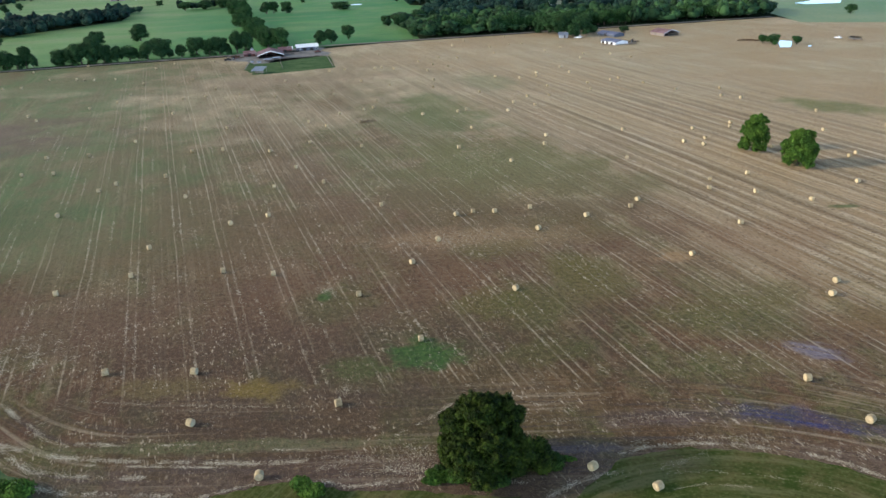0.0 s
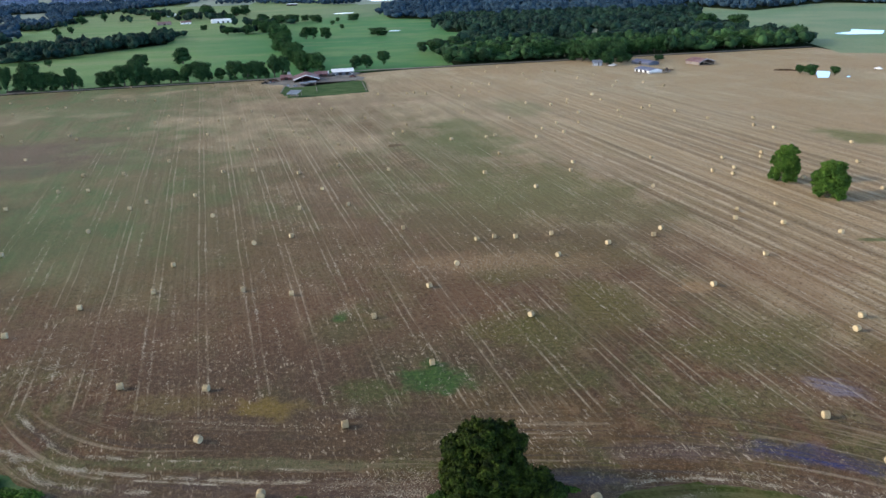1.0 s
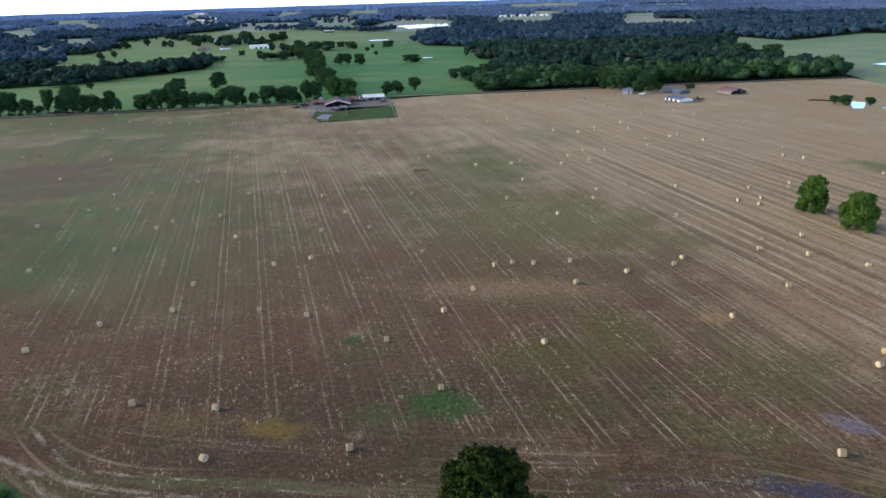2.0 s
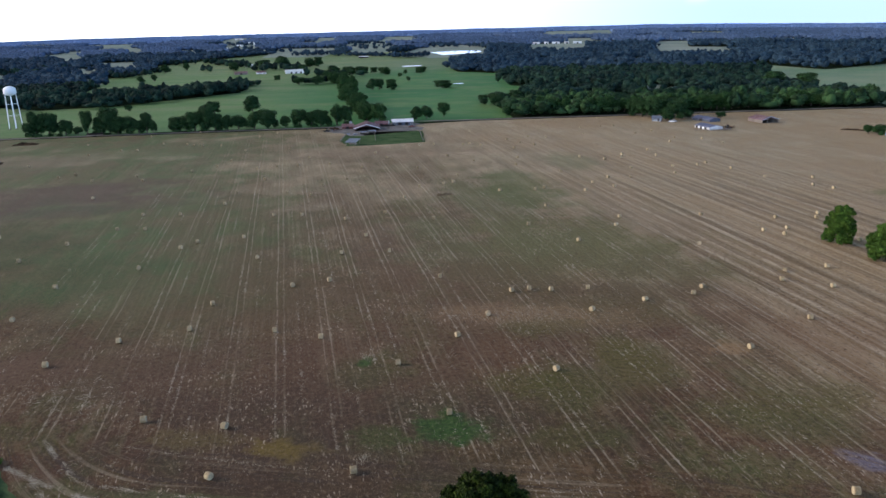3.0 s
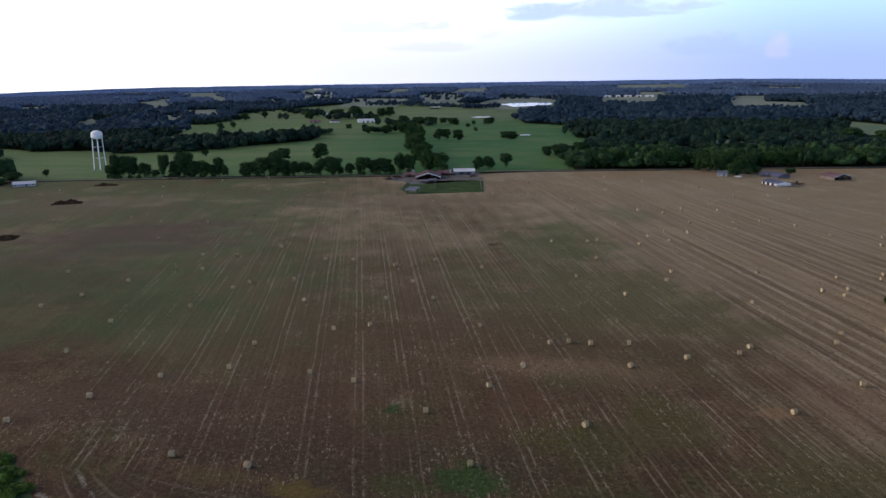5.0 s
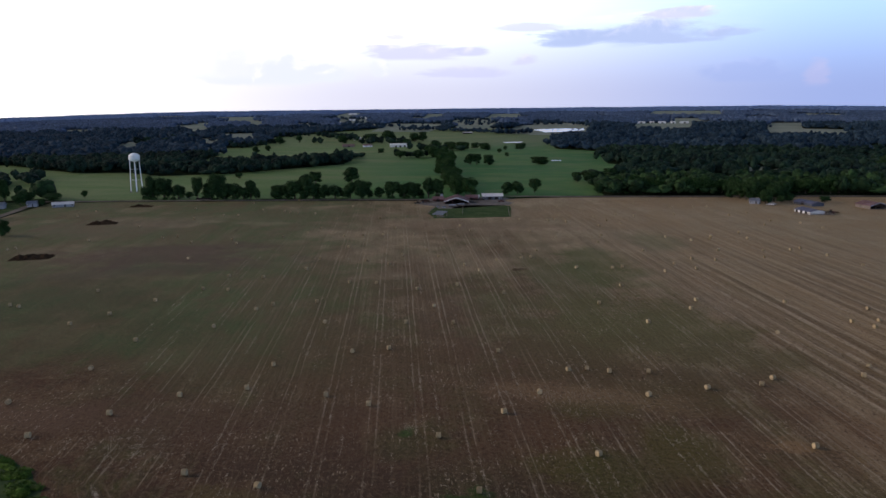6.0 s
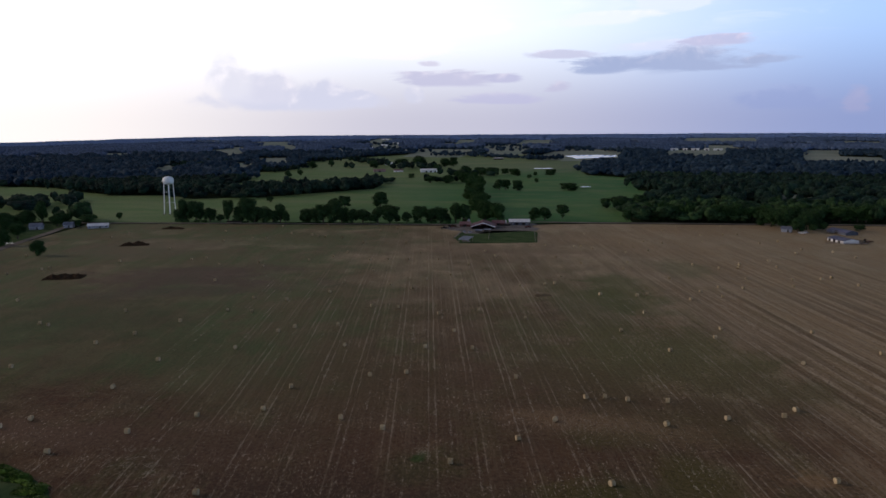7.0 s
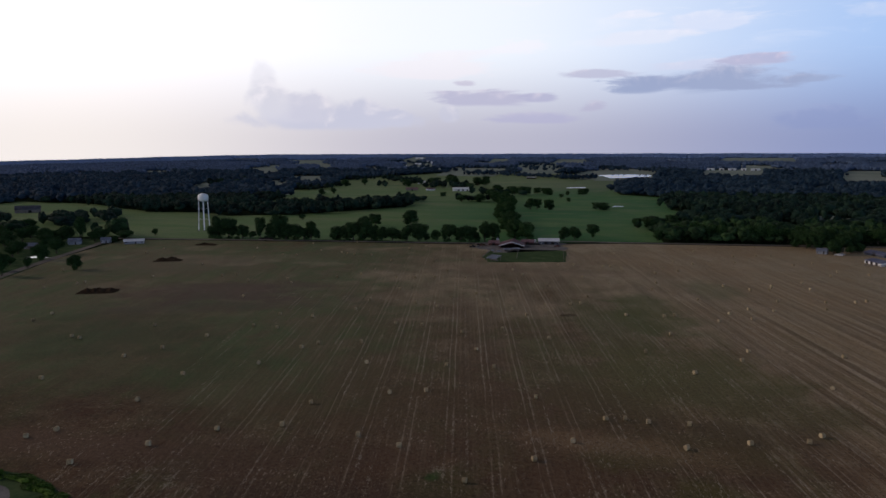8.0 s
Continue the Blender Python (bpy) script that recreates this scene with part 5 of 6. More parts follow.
pts_ONE = [
    along([(-62, 77), (-55.6, 74.5), (-50.5, 72.7), (-44.9, 71.5), (-37.5, 70.7), (-27.3, 70.0), (-23.9, 69.7), (-19.4, 69.8), (-14.3, 70.8)], 3600, 0.3),
    along([(-44, 70.4), (-36, 69.8), (-27.3, 69.2)], 500, 0.16), along([(-58, 76), (-53.2, 71.7), (-49.9, 69.5), (-45.3, 68.6), (-41.1, 68.1), (-36, 67.8)], 1500, 0.38),
    along([(-52.6, 68.1), (-49.7, 67), (-44.6, 65.7), (-37.6, 65.1), (-31.9, 64.7)], 800, 0.3), along([(-61.4, 83.9), (-57.8, 80.7), (-54.1, 77.5), (-50.9, 75.4), (-47.6, 74)], 420, 0.2),
    along([(-59.5, 82.5), (-55.8, 79.5), (-50.6, 75.7)], 300, 0.18), along([(-46.8, 74.6), (-42.1, 74)], 220, 0.3), along([(-42.1, 74), (-39.7, 73.4), (-38.3, 73.9), (-37.7, 75.1)], 90, 0.12),
]
pts_TWO = [
    along([(-36.1, 73.7), (-31.7, 73.6)], 120, 0.16), along([(-50.5, 83.8), (-41.1, 82.6), (-30.4, 81.4), (-18.5, 80.8)], 340, 0.25), along([(-27.9, 72.5), (-18.4, 72)], 160, 0.15),
    along([(-28.8, 64.3), (-24.8, 65.7), (-20.1, 66.9), (-16.2, 66.2)], 420, 0.2), along([(-15.6, 66.4), (-12.3, 65.3), (-7.4, 65.9), (-3, 66.3), (0.1, 66.4), (3.8, 65.7), (6.8, 65)], 900, 0.24),
    along([(-16.6, 68.7), (-11.5, 70), (-7.6, 70.4), (-3.7, 70.9)], 420, 0.7), along([(-13.8, 67.2), (-8.8, 67.9), (-3.7, 68.1)], 360, 0.6), along([(-7.9, 74.3), (-5.9, 75.7), (-3.1, 78.1), (-1, 80.4)], 260, 0.3),
]
pts_THREE = [
    along([(17.6, 69.3), (21.8, 70.6), (26.4, 71), (30.8, 70.6), (34.4, 69.7), (38.9, 68.4), (42.4, 66.6), (45.2, 64.1)], 1500, 0.26), along([(20, 71.3), (28, 72), (36, 71), (46, 67.5)], 500, 0.5),
    along([(9, 62.7), (11.7, 64.5), (15, 66), (19.4, 66.2), (24.1, 67.5), (27.8, 69.1)], 950, 0.36), along([(22.4, 65.9), (26.8, 66.1), (31.4, 65.3), (36.3, 63.9), (39.8, 62.4)], 420, 0.2),
    along([(22.3, 63.3), (26.1, 64), (30.7, 63.3)], 240, 0.16), along([(8, 76.3), (16.2, 75.8), (26.7, 76.4), (37.5, 77.6)], 420, 0.4), along([(7.5, 81.8), (8.4, 80.5), (10.5, 79.5), (12.5, 80.3), (13.1, 81.5)], 80, 0.12),
    along([(19.2, 87.3), (20.1, 86.5), (20.6, 84.1)], 60, 0.14), along([(15.4, 85), (15.8, 83.2)], 30, 0.14),
]
pts = pts_ONE + pts_TWO + pts_THREE
straw("headland_straw", np.concatenate(pts), 2, 0.034, "pale straw windrows curving along the headland")
pts = np.column_stack([srng.normal(4, 13, 2600), srng.normal(137, 4.0, 2600)])
more = np.column_stack([srng.uniform(-68, 66, 520), srng.uniform(70, 150, 520)])
more = more[(np.sin(more[:, 0] * 0.31) + np.sin(more[:, 1] * 0.23 + more[:, 0] * 0.1)) > -0.6]
more = np.repeat(more, 14, axis=0) + srng.normal(scale=0.5, size=(len(more) * 14, 2)) * srng.uniform(0.3, 1.8, (len(more) * 14, 1)) + srng.normal(scale=0.7, size=(len(more) * 14, 1)) * along_way
spot = np.column_stack([srng.normal(-15.3, 0.5, 160), srng.normal(84.2, 0.9, 160)])
litter = np.column_stack([srng.normal(-6.0, 2.2, 700), srng.normal(69.5, 1.8, 700)])
pale = np.column_stack([srng.normal(-22, 1.0, 260), srng.normal(116, 0.9, 260)])
mess = np.column_stack([srng.normal(-65, 6.5, 2200), srng.normal(97, 3.6, 2200)])
mess = mess[(np.sin(mess[:, 0] * 1.3 + mess[:, 1]) + np.sin(mess[:, 1] * 1.9 - mess[:, 0] * 0.6)) > 0.1]
straw("scattered_straw", np.concatenate([pts, more, spot, litter, pale]), 3, 0.034, "scattered tufts of straw on stubble")
straw("trampled_straw", mess, 4, 0.05, "trampled pale straw at the field corner")

# ---- buildings ----


def box(bm, x0, x1, y0, y1, z0, z1):
    v = [bm.verts.new((x, y, z)) for z in (z0, z1) for x, y in ((x0, y0), (x1, y0), (x1, y1), (x0, y1))]
    for q in ((3, 2, 1, 0), (4, 5, 6, 7), (0, 1, 5, 4), (1, 2, 6, 5), (2, 3, 7, 6), (3, 0, 4, 7)):
        bm.faces.new([v[i] for i in q])


def gable_roof(bm, length, width, eaves, ridge, over=0.4, thick=0.12, ribs=0):
    """Two pitched slabs along x with overhang; ribs are standing seams."""
    hl, hw = length / 2 + over, width / 2 + over
    drop = (ridge - eaves) / (width / 2) * over
    for s in (-1, 1):
        a = [(-hl, s * hw, eaves - drop), (hl, s * hw, eaves - drop), (hl, 0, ridge), (-hl, 0, ridge)]
        lo = [bm.verts.new(p) for p in a]
        hi = [bm.verts.new((p[0], p[1], p[2] + thick)) for p in a]
        for q in ((lo[0], lo[1], lo[2], lo[3]), (hi[3], hi[2], hi[1], hi[0])):
            bm.faces.new(q)
        for i in range(4):
            j = (i + 1) % 4
            bm.faces.new((lo[i], hi[i], hi[j], lo[j]))
        for k in range(ribs):
            x = -hl + (k + 0.5) * 2 * hl / ribs
            r = [bm.verts.new((x + dx, y, z + thick + dz)) for dx in (-0.04, 0.04) for y, z in ((s * hw, eaves - drop), (0, ridge)) for dz in (0.0, 0.06)]
            for q in ((0, 1, 3, 2), (4, 6, 7, 5), (1, 5, 7, 3)):
                bm.faces.new([r[i] for i in q])
    bmesh.ops.recalc_face_normals(bm, faces=bm.faces[:])


def barn(name, x, y, turn, length, width, eaves, ridge, wall_mat, roof_mat, label, doors=(), windows=(), open_front=False, open_end=False, category="barn", trim=None):
    """A gabled building along its own x axis; doors and windows sit on its front (-y) side."""
    ob = tagged(new(name), label, category)
    eaves, ridge = eaves * 0.78, ridge * 0.78
    hl, hw, t = length / 2, width / 2, 0.15
    for side, spec in (("front", -1), ("back", 1)):
        bm = bmesh.new()
        if side == "front" and open_front:
            n = max(2, round(length / 3.5))
            for k in range(n + 1):
                px = -hl + k * length / n
                box(bm, px - 0.14, px + 0.14, -hw, -hw + 0.28, 0, eaves)
            box(bm, -hl, hl, -hw, -hw + 0.16, eaves - 0.5, eaves)
        else:
            box(bm, -hl, hl, spec * hw - (t if spec > 0 else 0), spec * hw + (t if spec < 0 else 0), 0, eaves)
        bmesh.ops.recalc_face_normals(bm, faces=bm.faces[:])
        part("wall", bm, wall_mat, ob)
    for sx in ((-1,) if open_end else (-1, 1)):
        bm = bmesh.new()
        x0, x1 = sx * hl, sx * (hl - t)
        v0 = [bm.verts.new((x0, yy, zz)) for yy, zz in ((-hw + t, 0), (hw - t, 0), (hw - t, eaves), (0, ridge - 0.05), (-hw + t, eaves))]
        v1 = [bm.verts.new((x1, yy, zz)) for yy, zz in ((-hw + t, 0), (hw - t, 0), (hw - t, eaves), (0, ridge - 0.05), (-hw + t, eaves))]
        bm.faces.new(v0), bm.faces.new(v1[::-1])
        for i in range(5):
            j = (i + 1) % 5
            bm.faces.new((v0[i], v1[i], v1[j], v0[j]))
        bmesh.ops.recalc_face_normals(bm, faces=bm.faces[:])
        part("gable", bm, wall_mat, ob)
    if open_end:
        bm = bmesh.new()
        for py in (-hw + 0.12, -hw / 3, hw / 3, hw - 0.12):
            box(bm, hl - 0.3, hl - 0.05, py - 0.1, py + 0.1, 0, eaves + (ridge - eaves) * (1 - abs(py) / hw) - 0.05)
        part("posts", bm, wall_mat, ob)
        bm = bmesh.new()
        # near-black slab paints the shade of the open interior
        box(bm, -hl + 0.3, hl - 1.2, -hw + 0.3, hw - 0.3, 0.05, 0.12)
        part("dirt_floor", bm, MAT_DARK, ob)
    bm = bmesh.new()
    gable_roof(bm, length, width, eaves, ridge, ribs=max(4, int(length / 0.9)))
    part("roof", bm, roof_mat, ob, "ribbed sheet roof")
    if trim:
        for sy in (-1, 1):
            bm = bmesh.new()
            lo, hi = (hl + 0.42, sy * (hw + 0.4), eaves - 0.12), (hl + 0.42, 0, ridge + 0.1)
            v = [bm.verts.new((x0 + dx, y0, z0 + dz)) for dx in (0, 0.1) for (x0, y0, z0), dz in ((lo, -0.22), (hi, -0.22), (hi, 0.22), (lo, 0.22))]
            for q in ((0, 1, 2, 3), (7, 6, 5, 4), (0, 4, 5, 1), (1, 5, 6, 2), (2, 6, 7, 3), (3, 7, 4, 0)):
                bm.faces.new([v[i] for i in q])
            bmesh.ops.recalc_face_normals(bm, faces=bm.faces[:])
            part("bargeboard", bm, trim, ob, "white painted bargeboard")
    for dx, wide, high in doors:
        wide, high = wide / UNIT * 1.1, high / UNIT * 1.1
        bm = bmesh.new()
        # solid near-black panel: the doorway's shade is put into its colour
        box(bm, dx - wide / 2, dx + wide / 2, -hw - 0.05, -hw + 0.02, 0.02, high)
        door = part("door", bm, MAT_DARK, ob, "doorway panel coloured near-black like a shaded interior")
        bm = bmesh.new()
        box(bm, dx - wide / 2 - 0.12, dx - wide / 2, -hw - 0.08, -hw + 0.02, 0.0, high + 0.12)
        box(bm, dx + wide / 2, dx + wide / 2 + 0.12, -hw - 0.08, -hw + 0.02, 0.0, high + 0.12)
        box(bm, dx - wide / 2, dx + wide / 2, -hw - 0.08, -hw + 0.02, high, high + 0.12)
        part("door_frame", bm, wall_mat, door)
    for dx, wide, z0, z1 in windows:
        wide, z0, z1 = wide / UNIT, z0 / UNIT, z1 / UNIT
        bm = bmesh.new()
        box(bm, dx - wide / 2, dx + wide / 2, -hw - 0.04, -hw + 0.02, z0, z1)
        win = part("window", bm, MAT_GLASS, ob, "dark glazed window")
        bm = bmesh.new()
        for q in ((dx - wide / 2 - 0.1, dx + wide / 2 + 0.1, z0 - 0.1, z0), (dx - wide / 2 - 0.1, dx + wide / 2 + 0.1, z1, z1 + 0.1), (dx - wide / 2 - 0.1, dx - wide / 2, z0, z1), (dx + wide / 2, dx + wide / 2 + 0.1, z0, z1), (dx - 0.03, dx + 0.03, z0, z1)):
            box(bm, q[0], q[1], -hw - 0.07, -hw + 0.02, q[2], q[3])
        part("window_frame", bm, MAT_WHITE_STEEL, win)
    bm = bmesh.new()
    box(bm, -hl - 0.1, hl + 0.1, -hw - 0.1, hw + 0.1, -0.2, 0.05)
    part("footing", bm, MAT_GREY_BOARD, ob)
    ob.matrix_basis = pose(x, y, float(land(x, y)), 0, 0, turn)
    return ob


# the farmyard on the road
sheet("farmyard", ragged([(-103, 396), (-98, 366), (-90, 350), (-80, 352), (-54, 363), (-62, 404), (-88, 402)], 1.6, 0.7, 64), MAT_LAWN, 0.014, "rank green grass plot of the farmyard", "grass")
sheet("yard", ragged([(-117, 425), (-117, 400), (-104, 394), (-98, 384), (-92, 386), (-88, 401), (-64, 406), (-63, 416), (-70, 424), (-70, 438), (-78, 442), (-96, 436)], 1.6, 0.8, 66), MAT_YARD, 0.03, "trodden grey-brown dirt yard between the barns", "yard")
barn("red_barn", -95.5, 412, -76, 16, 13.5, 2.0, 4.6, MAT_RED_BOARD, MAT_RUST_ROOF, "old red barn with a rusted roof and white gable trim", open_end=True, trim=MAT_WHITE_STEEL)
barn("barn_wing", -108, 417, 14, 6, 8, 1.8, 3.2, MAT_RED_BOARD, MAT_RUST_ROOF, "low red barn wing with a rusted roof", doors=((0, 2.4, 2.2),))
barn("tack_shed", -90.5, 427, 14, 7, 5, 2.0, 3.4, MAT_RED_BOARD, MAT_RUST_ROOF, "red tack shed with a rusted roof behind the barn", doors=((0, 2.0, 2.2),), category="shed")


def canopy(x, y, turn, wide, deep):
    """An open stock shelter: a sloping ribbed tin roof on six posts, with a hay manger below."""
    ob = tagged(new("open_shelter"), "open stock shelter with a sloping pale tin roof", "shed")
    lo, hi = 1.5, 2.5
    for px in (-wide / 2 + 0.2, 0.0, wide / 2 - 0.2):
        for py, top in ((-deep / 2 + 0.2, lo), (deep / 2 - 0.2, hi)):
            bm = bmesh.new()
            box(bm, px - 0.08, px + 0.08, py - 0.08, py + 0.08, -0.1, top + 0.05)
            part("post", bm, MAT_GREY_BOARD, ob)
    bm = bmesh.new()
    n = 18
    for k in range(n):
        x0, x1 = -wide / 2 - 0.3 + (wide + 0.6) * k / n, -wide / 2 - 0.3 + (wide + 0.6) * (k + 1) / n
        rise = 0.05 if k % 2 else 0.0
        v = [bm.verts.new((px, py, z + rise + dz)) for dz in (0.0, 0.06) for px, py, z in ((x0, -deep / 2 - 0.3, lo), (x1, -deep / 2 - 0.3, lo), (x1, deep / 2 + 0.3, hi + 0.1), (x0, deep / 2 + 0.3, hi + 0.1))]
        for q in ((3, 2, 1, 0), (4, 5, 6, 7), (0, 1, 5, 4), (1, 2, 6, 5), (2, 3, 7, 6), (3, 0, 4, 7)):
            bm.faces.new([v[i] for i in q])
    part("roof", bm, MAT_GALVANISED, ob, "pale ribbed tin roof")
    bm = bmesh.new()
    box(bm, -wide / 2 + 0.6, wide / 2 - 0.6, -0.4, 0.4, 0.3, 0.7)
    part("manger", bm, MAT_GREY_BOARD, ob)
    ob.matrix_basis = pose(x, y, 0, 0, 0, turn)


canopy(-88.5, 355, -10, 5.4, 5.6)
barn("machine_shed", -79, 432, 16, 11.8, 7, 2.6, 4.2, MAT_BLUE_WALL, MAT_WHITE_STEEL, "white-roofed steel machine shed in the yard", doors=((-1.8, 2.4, 2.2), (2.2, 2.4, 2.2)), windows=((-4.6, 1.6, 0.9, 1.9), (4.8, 1.6, 0.9, 1.9)), category="shed")
barn("lean_to", -92.8, 393, 14, 3.2, 3.6, 1.5, 1.8, MAT_GREY_BOARD, MAT_GALVANISED, "pale tin lean-to before the red barn", open_front=True, category="shed")
barn("chute_shed", -89.0, 397, 14, 3.4, 4.0, 1.6, 1.9, MAT_GREY_BOARD, MAT_GALVANISED, "small tin-roofed shed beside the cattle chute", open_front=True, category="shed")


def silo(x, y, rad, high):
    """A small grain bin: ringed wall and a conical lid."""
    ob = tagged(new("grain_bin"), "small pale galvanised grain bin beside the red barn", "grain bin")
    bm = bmesh.new()
    rings = [[bm.verts.new((math.cos(2 * math.pi * k / 20) * r, math.sin(2 * math.pi * k / 20) * r, z)) for k in range(20)] for z, r in [(high * i / 8, rad * (1.0 if i % 2 else 0.97)) for i in range(9)]]
    for p, q in zip(rings, rings[1:]):
        for k in range(20):
            bm.faces.new((p[k], p[(k + 1) % 20], q[(k + 1) % 20], q[k]))
    part("wall", bm, MAT_PALE_BOARD, ob)
    bm = bmesh.new()
    bmesh.ops.create_cone(bm, cap_ends=True, segments=20, radius1=rad * 1.08, radius2=0.15, depth=0.8, matrix=pose(0, 0, high + 0.38))
    part("lid", bm, MAT_GALVANISED, ob, "conical tin lid")
    ob.location = (x, y, 0)


silo(-108.5, 425.5, 0.9, 2.5)
# the homestead by the wood
barn("long_barn", 89.0, 407.5, -65, 12.5, 8, 1.9, 3.0, MAT_WHITE_STEEL, MAT_BLUE_TIN, "long white-walled barn with a dull tin roof", doors=((-4.4, 2.6, 2.0), (-0.8, 2.6, 2.0), (3.0, 2.6, 2.0)))
barn("tin_barn", 94, 441, -59, 14, 7.5, 1.7, 3.0, MAT_BLUE_WALL, MAT_BLUE_TIN, "grey barn with a blue-grey tin roof", doors=((0, 3.0, 2.4),))
barn("pole_barn", 123, 435, -67, 12, 10, 2.2, 4.2, MAT_GREY_BOARD, MAT_RUST_ROOF, "open pole barn with a rusty red roof", open_end=True, trim=MAT_PALE_BOARD)
barn("farmhouse", 67, 441, -14, 5, 5, 2.3, 3.7, MAT_PALE_BOARD, MAT_GALVANISED, "small white farmhouse under tall trees", doors=((1, 1.0, 2.1),), windows=((-1.8, 1.1, 0.9, 2.0),), category="house")
# houses along the western road
barn("ranch_house", -313, 348, 40, 11, 6, 2.1, 3.4, MAT_PALE_BOARD, MAT_WHITE_STEEL, "white single-storey house beside the road", doors=((1, 1.0, 2.1),), windows=((-4.5, 1.6, 0.9, 2.0), (4.5, 1.6, 0.9, 2.0)), category="house")
barn("cottage", -343, 332, 30, 6.5, 5, 2.7, 4.6, MAT_PALE_BOARD, MAT_GALVANISED, "grey-roofed cottage among garden trees", doors=((1, 1.0, 2.1),), windows=((-2.5, 1.2, 0.9, 2.0),), category="house")
barn("cottage", -331, 344, 30, 5, 4, 2.6, 4.2, MAT_PALE_BOARD, MAT_GALVANISED, "small pale cottage behind roadside shrubs", doors=((0.5, 1.0, 2.1),), windows=((-2.0, 1.2, 0.9, 2.0),), category="house")
barn("cottage", -350, 308, 30, 6, 5, 2.6, 4.2, MAT_GREY_BOARD, MAT_GALVANISED, "blue-grey cottage among dark garden trees", doors=((0.5, 1.0, 2.1),), windows=((-2.0, 1.2, 0.9, 2.0),), category="house")
barn("hay_barn", -578, 494, 45, 20, 11, 4.0, 8.0, MAT_GREY_BOARD, MAT_OLD_TIN, "large weathered grey hay barn at the wood's edge", doors=((2, 3.6, 3.2),))
# the ranch beyond the pasture
barn("stable", -328, 966, 25, 27, 11, 4.0, 6.4, MAT_WHITE_STEEL, MAT_WHITE_STEEL, "long white stable with a pale roof", doors=((-6, 3, 3), (0, 3, 3), (6, 3, 3)), category="stable")
barn("ranch_barn", -398, 952, 30, 16, 9, 3.2, 5.4, MAT_GREY_BOARD, MAT_RUST_ROOF, "brown ranch barn near the stable", doors=((0, 3, 2.6),))
barn("ranch_house", -374, 962, 30, 12, 8, 2.8, 4.8, MAT_WHITE_STEEL, MAT_RUST_ROOF, "pale ranch house with a reddish roof", windows=((-3, 1.6, 0.9, 2.0), (3, 1.6, 0.9, 2.0)), category="house")
barn("white_barn", -458, 1126, 25, 12, 9, 4.0, 6.0, MAT_WHITE_STEEL, MAT_WHITE_STEEL, "white barn among far trees", doors=((0, 3, 3),))
barn("field_shed", -332, 1347, 12, 17, 8, 3.2, 4.4, MAT_DARK, MAT_WHITE_STEEL, "dark open-sided shed with white roof", open_front=True, category="shed")
for x, y, l in ((-36, 1782, 18), (-12, 1786, 9), (10, 1784, 16), (34, 1782, 10), (58, 1780, 18), (-1110, 2050, 26), (-1020, 2420, 26), (-811, 1927, 16), (-797, 2017, 20), (-846, 2093, 14), (-668, 1818, 14), (-787, 1779, 12), (-740, 1960, 14), (-700, 1880, 10)):
    barn("warehouse", x, y, 8, l, 9, 4, 6, MAT_WHITE_STEEL, MAT_WHITE_STEEL, "pale far-off warehouse among dark woods", doors=((0, 5, 4),), category="warehouse")

# ---- water tower ----


